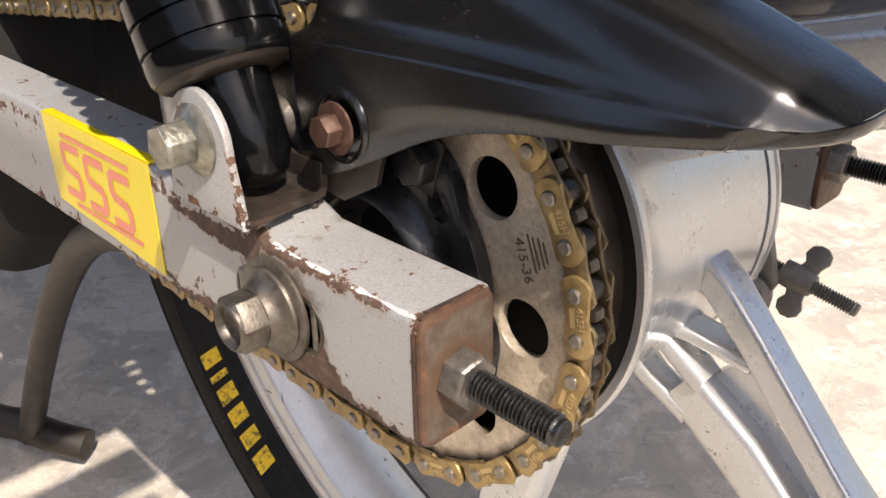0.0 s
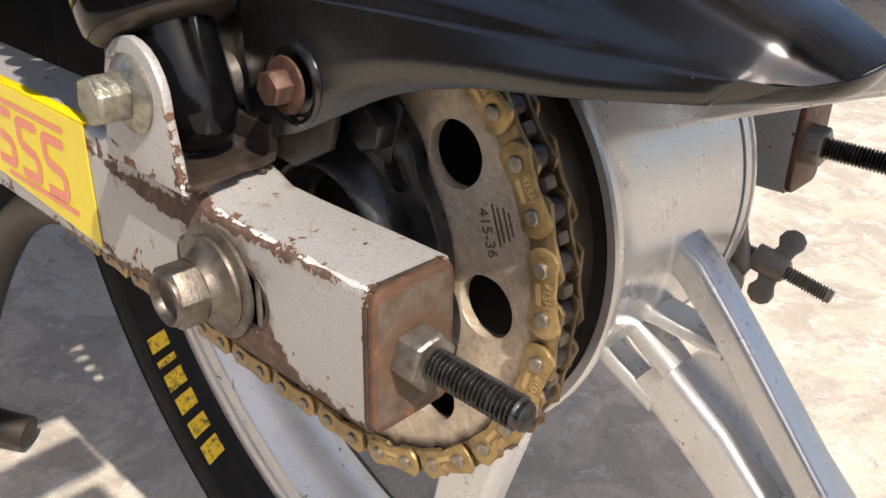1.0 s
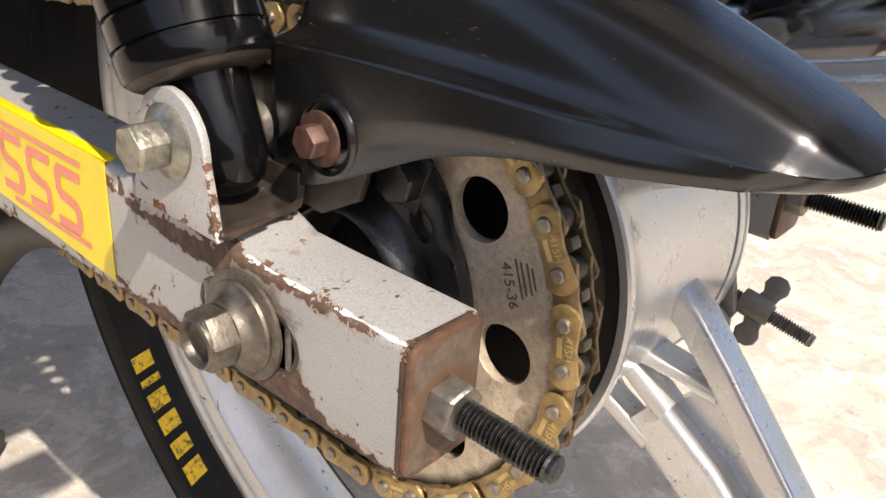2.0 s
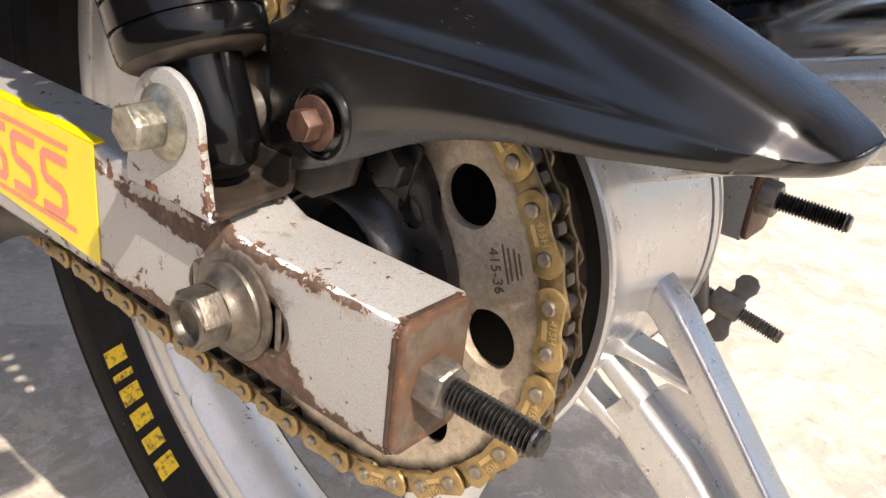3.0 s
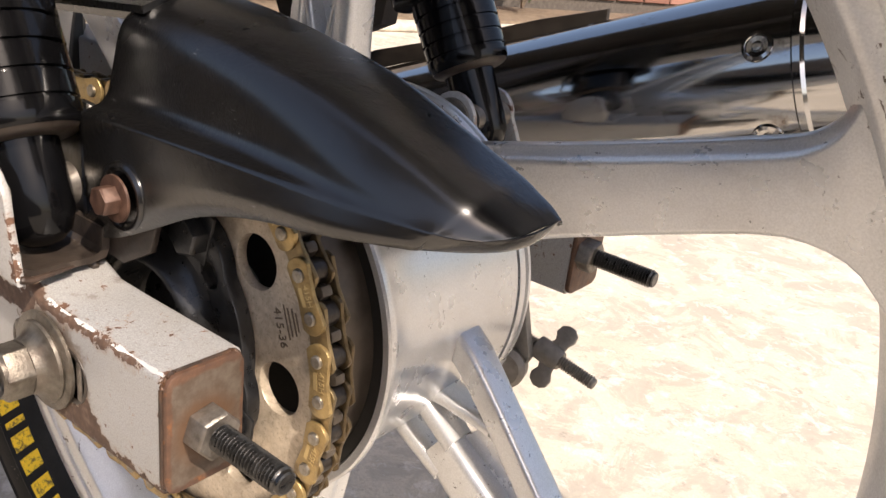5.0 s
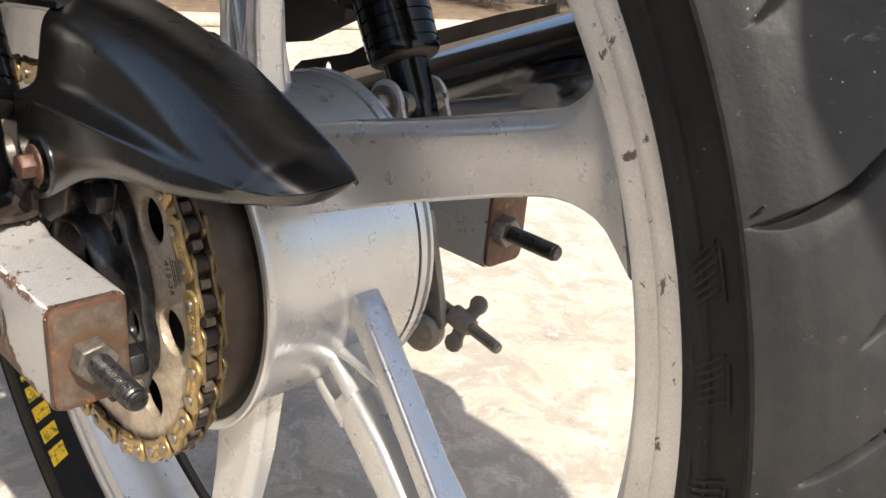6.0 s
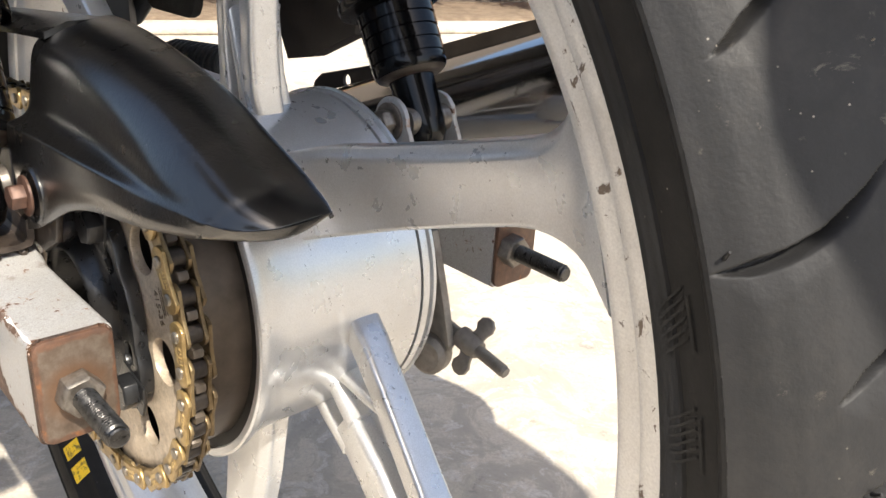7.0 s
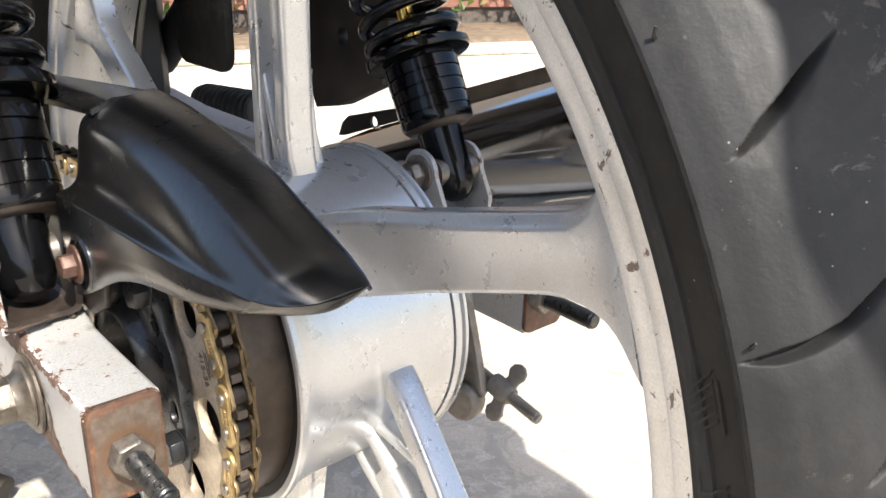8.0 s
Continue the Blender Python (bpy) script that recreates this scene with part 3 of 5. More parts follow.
def smooth_line(pts, steps=6):
    """Catmull-Rom through the points."""
    p = [Vector(q) for q in pts]
    p = [2 * p[0] - p[1]] + p + [2 * p[-1] - p[-2]]
    out = []
    for i in range(1, len(p) - 2):
        for s in range(steps):
            t = s / steps
            a, b, c, d = p[i - 1], p[i], p[i + 1], p[i + 2]
            out.append(0.5 * ((2 * b) + (c - a) * t + (2 * a - 5 * b + 4 * c - d) * t * t + (3 * b - a - 3 * c + d) * t * t * t))
    out.append(p[-2])
    return out


def block(x0, y0, z0, x1, y1, z1, bevel=0.002, seg=3):
    bm = bmesh.new()
    bmesh.ops.create_cube(bm, size=1.0)
    bm.transform(Matrix.Translation(((x0 + x1) / 2, (y0 + y1) / 2, (z0 + z1) / 2)) @ Matrix.Diagonal((x1 - x0, y1 - y0, z1 - z0, 1)))
    if bevel:
        bmesh.ops.bevel(bm, geom=bm.edges[:], offset=bevel, segments=seg, affect="EDGES", profile=0.5)
    return bm


def words(text, size, m, depth=0.0002):
    """Text in the built-in font as a mesh, centred, in local xy."""
    cu = bpy.data.curves.new("words", "FONT")
    cu.body, cu.size, cu.align_x, cu.align_y, cu.extrude = text, size, "CENTER", "CENTER", depth
    ob = bpy.data.objects.new("words", cu)
    scene.collection.objects.link(ob)
    me = bpy.data.meshes.new_from_object(ob.evaluated_get(bpy.context.evaluated_depsgraph_get()))
    bpy.data.objects.remove(ob)
    bpy.data.curves.remove(cu)
    bm = bmesh.new()
    bm.from_mesh(me)
    bpy.data.meshes.remove(me)
    bm.transform(m)
    return bm


FACE_NEAR = Matrix(((1, 0, 0, 0), (0, 0, -1, 0), (0, 1, 0, 0), (0, 0, 0, 1)))  # local xy to world xz, local z to the viewer's side (-y)


def near(x, y, z, turn=0.0):
    """A pose on a face that looks to -y: local x to +x, local y up, local z to -y."""
    return Matrix.Translation((x, y, z)) @ FACE_NEAR @ Matrix.Rotation(radians(turn), 4, "Z")


# ---- ground and surroundings ----
GROUND_Z = 0.0095
bm = bmesh.new()
ticks = [-300, -60, -12, -4, -2, -1, -0.5, 0, 0.5, 1, 2, 4, 12, 60, 300]
grid = [[bm.verts.new((x, y, GROUND_Z)) for y in ticks] for x in ticks]
for i in range(len(ticks) - 1):
    for j in range(len(ticks) - 1):
        bm.faces.new((grid[i][j], grid[i + 1][j], grid[i + 1][j + 1], grid[i][j + 1]))
tagged(part("ground", bm, CONCRETE, None, smooth=0), "sunlit worn pale concrete yard with stains and cracks", "ground", kind="structure")

# ---- motorcycle ----
bike = tagged(new("motorcycle"), "motorcycle rear end with silver cast wheel, gold chain and black guard", "motorcycle")

# rear wheel, standing as it does at the end of the walk
wheel_profile = [(0.0738, 0.0700), (0.0747, 0.0706), (0.0748, 0.0722), (0.0738, 0.0745), (0.0716, 0.0790), (0.0700, 0.0860), (0.0695, 0.0930), (0.0695, 0.1250), (0.0702, 0.1400), (0.0712, 0.1475),
                 (0.0560, 0.1478), (0.0560, 0.1300), (0.0200, 0.1290), (0.0200, 0.0890), (0.0680, 0.0885), (0.0702, 0.0725), (0.0712, 0.0703)]
rear_wheel = part("rear_wheel", wheel_lathe(wheel_profile, 128, True), CAST, bike, "silver-painted cast alloy rear wheel, dusty and lightly chipped")

RIM_PROFILE = [(0.2288, 0.0862), (0.2291, 0.0850), (0.2287, 0.0842), (0.2278, 0.0839), (0.2245, 0.0843), (0.2216, 0.0849), (0.2209, 0.0854), (0.2206, 0.0866), (0.2198, 0.0870), (0.2160, 0.0873), (0.2134, 0.0877),
               (0.2124, 0.0884), (0.2108, 0.0912), (0.2076, 0.0965), (0.2048, 0.1010), (0.2038, 0.1070)]
RIM_PROFILE += [(r, 0.214 - y) for r, y in RIM_PROFILE[-2::-1]]
RIM_PROFILE += [(0.2280, 0.1262), (0.2185, 0.1240), (0.2090, 0.1130), (0.2090, 0.1010), (0.2185, 0.0900), (0.2280, 0.0878)]
part("rim", wheel_lathe(RIM_PROFILE, 192, True), RIM, rear_wheel, "chipped silver rim with a stepped edge")


def polar(r, a, y):
    return Vector((r * math.cos(radians(a)), y, AXLE.z + r * math.sin(radians(a))))


def spoke_ring(c, d, w, y0, y1, sharp=3.0, n=28):
    """A rounded section across a spoke: centre c (x, z), direction d, half width w, from y0 to y1."""
    side = Vector((-d[1], d[0]))
    out = []
    for i in range(n):
        t = 2 * math.pi * i / n
        cu, su = math.cos(t), math.sin(t)
        u = math.copysign(abs(cu) ** (2 / sharp), cu)
        v = math.copysign(abs(su) ** (2 / sharp), su)
        p = c + side * (u * w)
        out.append(Vector((p[0], (y0 + y1) / 2 + v * (y1 - y0) / 2, AXLE.z + p[1])))
    return out


def spoke_section(c, d, w, y0, y1, upper=0.0042, lower=0.0012):
    """A flat-faced section with a chamfer along its upper edge and a tight lower edge, corners slightly rounded."""
    side = Vector((-d[1], d[0]))
    upper, lower = min(upper, w * 0.6), min(lower, w * 0.3)
    ends = [(-w, y1), (-w, y0 + lower), (-w + lower, y0), (w - upper, y0), (w, y0 + upper * 0.9), (w, y1)]
    out = []
    for i, p in enumerate(ends):
        p, a, b = Vector(p), Vector(ends[i - 1]), Vector(ends[(i + 1) % 6])
        r = 0.0016 if i in (3, 4) else 0.0007
        p0 = p + (a - p) * min(0.45, r / (a - p).length)
        p1 = p + (b - p) * min(0.45, r / (b - p).length)
        for j in range(5):
            t = j / 4
            q = p0 * (1 - t) ** 2 + p * (2 * t * (1 - t)) + p1 * t * t
            xz = c + side * q.x
            out.append(Vector((xz[0], q.y, AXLE.z + xz[1])))
    return out


def solid_spoke(p0, p1, stations):
    """stations: share of the way, half width, near y, far y, and a shift across."""
    a, b = Vector(p0), Vector(p1)
    d = (b - a).normalized()
    side = Vector((-d[1], d[0]))
    return loft([spoke_section(a + (b - a) * s + side * k, d, w, y0, y1) for s, w, y0, y1, k in stations])


def turn2(p, a):
    c, s = math.cos(radians(a)), math.sin(radians(a))
    return (p[0] * c - p[1] * s, p[0] * s + p[1] * c)


CLOSED = [(-0.06, 0.0165, 0.096, 0.1080, -0.0015), (0, 0.0166, 0.0962, 0.1078, -0.001), (0.08, 0.0163, 0.0965, 0.1080, -0.0004), (0.16, 0.0158, 0.097, 0.1085, 0), (0.26, 0.0147, 0.0973, 0.1088, 0),
          (0.36, 0.0136, 0.0975, 0.1090, 0), (0.5, 0.0127, 0.0972, 0.1087, 0), (0.62, 0.0121, 0.0965, 0.1080, 0), (0.7, 0.0119, 0.0957, 0.1072, 0), (0.745, 0.0121, 0.095, 0.1065, -0.0003),
          (0.78, 0.013, 0.0944, 0.1059, -0.0008), (0.81, 0.0148, 0.0938, 0.1053, -0.001), (0.835, 0.0172, 0.0932, 0.1047, -0.001), (0.855, 0.0205, 0.0926, 0.1041, -0.0008), (0.87, 0.0245, 0.092, 0.1035, -0.0005),
          (0.885, 0.029, 0.0912, 0.1027, 0), (0.9, 0.033, 0.0905, 0.1020, 0)]
for turn in (0, 120, 240):
    part("spoke", solid_spoke(turn2((0.052, 0.0483), turn), turn2((0.2065, 0.0971), turn), CLOSED), CAST, rear_wheel, "smooth solid cast spoke")


def rib_line(points, turn, sharp=5.0):
    """A rib through (x, z, half width, near y, far y) points."""
    spots = [Vector(turn2(p[:2], turn)) for p in points]
    rings = []
    for i, p in enumerate(spots):
        d = (spots[min(i + 1, len(spots) - 1)] - spots[max(i - 1, 0)]).normalized()
        rings.append(spoke_ring(p, d, *points[i][2:], sharp, 32))
    return loft(rings)


def open_spoke(turn):
    """A channelled spoke: two ribs, a web between them and struts with pockets at the hub."""
    outer = rib_line([(0.055, -0.0080, 0.0066, 0.1150, 0.130), (0.0670, -0.0068, 0.0064, 0.1130, 0.128), (0.0740, -0.0105, 0.0056, 0.1120, 0.126), (0.0880, -0.0240, 0.0052, 0.1108, 0.124),
                      (0.1190, -0.0575, 0.0052, 0.1080, 0.122), (0.1550, -0.0955, 0.0060, 0.1030, 0.124), (0.1680, -0.1110, 0.0085, 0.0990, 0.124), (0.1760, -0.1200, 0.0150, 0.0950, 0.124)], turn)
    inner = rib_line([(0.066, -0.0495, 0.0080, 0.1120, 0.124), (0.0730, -0.0545, 0.0090, 0.1105, 0.123), (0.0900, -0.0650, 0.0098, 0.1085, 0.123), (0.1080, -0.0795, 0.0088, 0.1070, 0.123),
                      (0.1340, -0.1090, 0.0070, 0.1035, 0.122), (0.1480, -0.1250, 0.0085, 0.0990, 0.122), (0.1580, -0.1370, 0.0130, 0.0950, 0.122)], turn)
    web = rib_line([(0.081, -0.0380, 0.0130, 0.1200, 0.127), (0.116, -0.0720, 0.0120, 0.1170, 0.125), (0.168, -0.1280, 0.0130, 0.1080, 0.122)], turn, 6.0)
    prongs = [rib_line([(0.041, -0.0500, 0.0050, 0.1150, 0.130), (0.053, -0.0545, 0.0034, 0.1125, 0.126), (0.0700, -0.0605, 0.0036, 0.1100, 0.123)], turn, 3.0),
              rib_line([(0.047, -0.0320, 0.0060, 0.1150, 0.132), (0.0580, -0.0375, 0.0040, 0.1120, 0.128), (0.0740, -0.0460, 0.0042, 0.1095, 0.123)], turn, 3.0),
              rib_line([(0.052, -0.0315, 0.0050, 0.1150, 0.132), (0.0660, -0.0310, 0.0030, 0.1130, 0.128), (0.0890, -0.0325, 0.0028, 0.1115, 0.125)], turn, 3.0)]
    return merge(outer, inner, web, *prongs)


def split_spoke():
    """The upright spoke: a broad rib, a hollow with pockets and a slim rib that closes up to it towards the rim."""
    broad = rib_line([(0.0090, 0.050, 0.0058, 0.1100, 0.124), (0.0084, 0.066, 0.0050, 0.1080, 0.121), (0.0080, 0.076, 0.0044, 0.1060, 0.120), (0.0083, 0.092, 0.0043, 0.1050, 0.119), (0.0105, 0.140, 0.0043, 0.1035, 0.118),
                      (0.0150, 0.185, 0.0060, 0.0990, 0.120), (0.0180, 0.208, 0.0130, 0.0950, 0.122)], 0)
    slim = rib_line([(-0.026, 0.052, 0.0070, 0.1160, 0.136), (-0.0245, 0.070, 0.0046, 0.1130, 0.132), (-0.0200, 0.092, 0.0034, 0.1100, 0.128), (-0.0130, 0.140, 0.0034, 0.1060, 0.126), (-0.0040, 0.185, 0.0050, 0.1010, 0.124), (0.0005, 0.208, 0.0120, 0.0960, 0.124)], 0)
    web = rib_line([(-0.008, 0.066, 0.0130, 0.1240, 0.130), (-0.008, 0.084, 0.0130, 0.1200, 0.126), (-0.002, 0.140, 0.0100, 0.1120, 0.120), (0.006, 0.205, 0.0110, 0.1060, 0.120)], 0, 6.0)
    vee = [rib_line([(-0.010, 0.060, 0.0040, 0.1140, 0.130), (-0.0100, 0.078, 0.0024, 0.1120, 0.127), (-0.0170, 0.110, 0.0022, 0.1110, 0.124)], 0, 3.0),
           rib_line([(-0.006, 0.060, 0.0040, 0.1140, 0.130), (-0.0070, 0.078, 0.0024, 0.1110, 0.127), (0.0040, 0.110, 0.0024, 0.1080, 0.124)], 0, 3.0)]
    return merge(broad, slim, web, *vee)


part("spoke", open_spoke(0), CAST, rear_wheel, "channelled cast spoke with ribs and pockets")
part("spoke", open_spoke(240), CAST, rear_wheel, "channelled cast spoke with ribs and pockets")
part("spoke", split_spoke(), CAST, rear_wheel, "channelled cast spoke with ribs and pockets")

# tyre
TREAD_PROFILE = [(0.2545, 0.0646), (0.2554, 0.0650), (0.2568, 0.0659), (0.2590, 0.0670), (0.2615, 0.0684), (0.2660, 0.0718), (0.2705, 0.0760), (0.2755, 0.0820), (0.2805, 0.0885), (0.2850, 0.0950), (0.2888, 0.1010), (0.2905, 0.1070)]


def profile_at(y):
    yy = 0.107 - abs(y - 0.107)
    return float(np.interp(yy, [p[1] for p in TREAD_PROFILE], [p[0] for p in TREAD_PROFILE]))


def groove(phi, y):
    """How deep the tread is cut at an angle and a y, in metres."""
    yy = (y - 0.107) * 1000
    side = 1 if yy < 0 else -1
    u = 41 + (yy if side > 0 else -yy)  # 0 at the edge, 41 at the crown
    p = phi if side > 0 else phi - 10
    deep = 0.0
    for off, u0, u1, slope, bend in ((21.3, 0.0, 20.5, 0.0, 0.0075), (15.9, 10.9, 33.5, 0.235, 0.0), (9.6, 3.5, 20.0, 0.2, 0.0)):
        v = u - u0
        if -2 < v < u1 - u0 + 2:
            d = (p - off - slope * v - bend * v * v + 10) % 20 - 10
            along = min(1.0, max(0.0, (v + 1.2) / 4)) * min(1.0, max(0.0, (u1 + 1.2 - u) / 8))
            w = 0.36 * along + 0.02
            if abs(d) < w:
                deep = max(deep, 0.0056 * along * (1 - abs(d / w) ** 2.2))
            wide = (0.25 + 1.1 * max(0.0, 1 - v / 15)) * along + 0.01
            if side > 0 and w * 0.6 <= -d < w + wide:
                deep = max(deep, 0.0012 * along * (1 - (-d - w * 0.6) / (w * 0.4 + wide)) ** 1.3)
    return deep


def tread_mesh():
    phis = [-15 + 80 * i / 1200 for i in range(1200)] + [65 + 280 * i / 560 for i in range(560)]
    ys = np.concatenate([np.linspace(0.0646, 0.0700, 10)[:-1], np.linspace(0.0700, 0.1080, 86)[:-1], np.linspace(0.1080, 0.1440, 26), np.linspace(0.1440, 0.1494, 8)[1:]])
    n, m = len(phis), len(ys)
    verts, faces = [], []
    for phi in phis:
        c, s = math.cos(radians(phi)), math.sin(radians(phi))
        for y in ys:
            r = profile_at(float(y)) - groove(phi, float(y))
            verts.append((r * c, float(y), AXLE.z + r * s))
    for i in range(n):
        k = (i + 1) % n
        for j in range(m - 1):
            faces.append((i * m + j, i * m + j + 1, k * m + j + 1, k * m + j))
    me = bpy.data.meshes.new("tyre")
    me.from_pydata(verts, [], faces)
    me.polygons.foreach_set("use_smooth", [True] * len(me.polygons))
    me.materials.append(TREAD)
    return me


tyre = part("tyre", tread_mesh(), TREAD, rear_wheel, "worn black road tyre with curved grooves and grit")
SIDE = [(0.2545, 0.0646), (0.2537, 0.0643), (0.2530, 0.0646), (0.2524, 0.0652), (0.2505, 0.0655), (0.2470, 0.0665), (0.2440, 0.0678), (0.2432, 0.0676), (0.2424, 0.0681), (0.2420, 0.0690), (0.2395, 0.0706), (0.2362, 0.0732), (0.2336, 0.0757),
        (0.2328, 0.0760), (0.2318, 0.0770), (0.2312, 0.0786), (0.2306, 0.0808), (0.2298, 0.0826), (0.2284, 0.0846), (0.2270, 0.0880)]
part("sidewall", wheel_lathe(SIDE, 192), SIDEWALL, tyre, "smooth black sidewall")
part("sidewall", wheel_lathe([(r, 0.214 - y) for r, y in SIDE], 192), SIDEWALL, tyre, "smooth black sidewall")


def side_mark(phi, r, w_deg, h, tilt=0.0):
    """A slightly raised bar lying on the near sidewall."""
    rings = []
    for a in np.linspace(-w_deg / 2, w_deg / 2, 4):
        row = []
        for f in (-0.5, 0.0, 0.5):
            rr = r + h * f
            y = float(np.interp(rr, [p[0] for p in SIDE[::-1]], [p[1] for p in SIDE[::-1]]))
            row.append(polar(rr, phi + a + tilt * f, y - 0.0005))
        rings.append(row)
    return loft(rings, False, False)


# yellow brand lettering on the sidewall, as plain bars, and moulded grey marks
for phi, wide in ((-128.9, 2.5), (-132.4, 2.1), (-135.8, 2.2), (-139.0, 2.2), (-141.6, 0.9), (-144.2, 2.0)):
    part("lettering", side_mark(phi, 0.2365, wide, 0.0092, 0.5), TYRE_YELLOW, tyre, "worn yellow lettering bar")
spot = polar(0.2380, -119.0, 0.0712)
part("round_mark", lathe([(0.0, 0.0012), (0.0022, 0.0013), (0.0024, 0.0006), (0.0040, 0.0006), (0.0042, 0.0013), (0.0050, 0.0012), (0.0052, 0.0)], 24, m=frame_to(spot, Vector((0.0, -0.75, 0.0)) + 0.66 * (spot - Vector((0, spot.y, AXLE.z))).normalized())), MARK_GREY, tyre, "round grey moulded mark")
for phi in (20.0, 14.5, 8.0, 2.0, -4.0):
    for k in range(6):
        part("moulded_mark", side_mark(phi - k * 0.45, 0.2425, 0.16, 0.0100, 1.5), MOULDED, tyre)
    for r in (0.2485, 0.2368):
        part("moulded_line", side_mark(phi - 0.9, r, 2.6, 0.0006), MOULDED, tyre)
for phi, y in ((21.9, 0.0660), (12.0, 0.0800), (35.2, 0.0660), (8.6, 0.0660), (-4.7, 0.066)):
    r = profile_at(y) + 0.0002
    p = polar(r, phi, y)
    out = polar(r + 0.0022, phi + 0.3, y - 0.0016)
    part("rubber_hair", tube([p, (p + out) / 2 + Vector((0, -0.0004, 0)), out], [0.0005, 0.0004, 0.0003], 6), TREAD, tyre)

rnd = random.Random(5)
crumbs = []
for _ in range(130):
    y = 0.107 - abs(rnd.gauss(0, 0.010))
    size = rnd.uniform(0.0002, 0.00055)
    bm = bmesh.new()
    bmesh.ops.create_icosphere(bm, subdivisions=1, radius=size)
    for v in bm.verts:
        v.co *= rnd.uniform(0.6, 1.2)
    bm.transform(Matrix.Translation(polar(profile_at(y) - size * 0.1, 2 + 30 * rnd.random() ** 1.6, y)))
    crumbs.append(bm)
tagged(part("grit", merge(*crumbs), GRIT, tyre), kind="stuff")

# brake plate and its lever on the far side
brake = part("brake_plate", wheel_lathe([(0.0, 0.1485), (0.0718, 0.1485), (0.0722, 0.1500), (0.0722, 0.1515), (0.0705, 0.1520), (0.0705, 0.1532), (0.0722, 0.1537), (0.0722, 0.1552), (0.0690, 0.1570),
                                               (0.050, 0.1600), (0.020, 0.1640), (0.020, 0.1900), (0.0, 0.1900)], 96), CAST, bike, "dull silver brake drum cover with two edge rings")
lever = part("brake_lever", plate([(0.040, 0.022), (0.056, 0.020), (0.066, -0.012), (0.071, -0.030), (0.066, -0.041), (0.057, -0.043), (0.050, -0.036), (0.048, -0.015)], [], 0.004, near(0, 0.1700, AXLE.z), 0.0006),
             LEVER_STEEL, brake, "pitted grey brake lever arm")
ROD_END = Vector((0.0979, 0.1751, 0.2663))
ROD_DIR = Vector((0.90, 0.02, -0.20)).normalized()
rod = part("brake_rod", thread(0.0029, 0.075, 0.0011, frame_to(ROD_END - ROD_DIR * 0.075, ROD_DIR)), LEVER_STEEL, brake, "threaded brake rod")
wing_at = ROD_END - ROD_DIR * 0.021
wing_bm = [lathe([(0.0, -0.008), (0.0050, -0.008), (0.0052, 0.001), (0.0040, 0.004), (0.0, 0.004)], 20, m=frame_to(wing_at, ROD_DIR))]
wf = frame_to(wing_at, ROD_DIR)
for a in (62, 242):
    d = wf.to_3x3() @ Vector((math.cos(radians(a)), math.sin(radians(a)), 0))
    nrm = wf.to_3x3() @ Vector((-math.sin(radians(a)), math.cos(radians(a)), 0))
    fr = Matrix((d, ROD_DIR, nrm)).transposed().to_4x4()
    fr.translation = wing_at
    wing_bm.append(plate([(0.003, -0.0045), (0.007, -0.003), (0.010, -0.0045), (0.0130, -0.0035), (0.0146, -0.0008), (0.0144, 0.0022), (0.0125, 0.0045), (0.0095, 0.0050), (0.0065, 0.0034), (0.003, 0.003)], [], 0.0024, fr @ Matrix.Translation((0, 0, -0.0015)), 0.0008))
part("wing_nut", merge(*wing_bm), LEVER_STEEL, brake, "grey steel wing nut")
part("lever_pin", lathe([(0, 0), (0.0085, 0), (0.0092, 0.002), (0.0092, 0.008), (0.0070, 0.0105), (0, 0.0105)], 28, m=frame_to((0.0600, 0.1690, 0.2630), (0.30, -0.95, 0.1))), LEVER_STEEL, brake, "round lever pin boss")

# dark sprocket drum, sprocket, carrier
part("sprocket_drum", wheel_lathe([(0.0620, 0.0492), (0.0640, 0.0492), (0.0655, 0.0500), (0.0660, 0.0520), (0.0660, 0.0850), (0.0150, 0.0850), (0.0150, 0.0725), (0.0620, 0.0725)], 96, True), DRUM_DARK, bike, "oily brown metal drum behind the sprocket")

# black ring gives the gap between drum and hub its shade by colour
part("gap_shade_ring", wheel_lathe([(0.0661, 0.0715), (0.0712, 0.0715), (0.0712, 0.0760), (0.0661, 0.0760)], 96, True), ENGINE_AND_SHADE_BLACK, bike, "black ring as painted shade in the gap between drum and hub")
# black disc stands in for the shade inside the drum
part("drum_shade_disc", wheel_lathe([(0.0150, 0.0712), (0.0616, 0.0712), (0.0616, 0.0720), (0.0150, 0.0720)], 64, True), ENGINE_AND_SHADE_BLACK, bike, "black disc standing in for shade inside the drum")

PITCH_R, TEETH, PHASE = 0.07285, 36, 1.9
outline = []
for k in range(TEETH):
    a0 = PHASE + 10.0 * k
    for da, r in ((-5.0, 0.0765), (-3.9, 0.0762), (-2.9, 0.0728), (-1.9, 0.0698), (-0.7, 0.0688), (0.7, 0.0688), (1.9, 0.0698), (2.9, 0.0728), (3.9, 0.0762)):
        outline.append((r * math.cos(radians(a0 + da)), r * math.sin(radians(a0 + da))))
holes = [circle(0.0525 * math.cos(radians(a)), 0.0525 * math.sin(radians(a)), 0.0088, 36) for a in [-4.5 + 45 * k for k in range(8)]]
holes.append(circle(0, 0, 0.022, 48))
sprocket = part("sprocket", plate(outline, holes, 0.0038, Matrix.Translation((0, 0.0482, AXLE.z)) @ FACE_NEAR, 0.0004), SPROCKET, bike, "bronzed steel rear sprocket with round holes and oil stains")
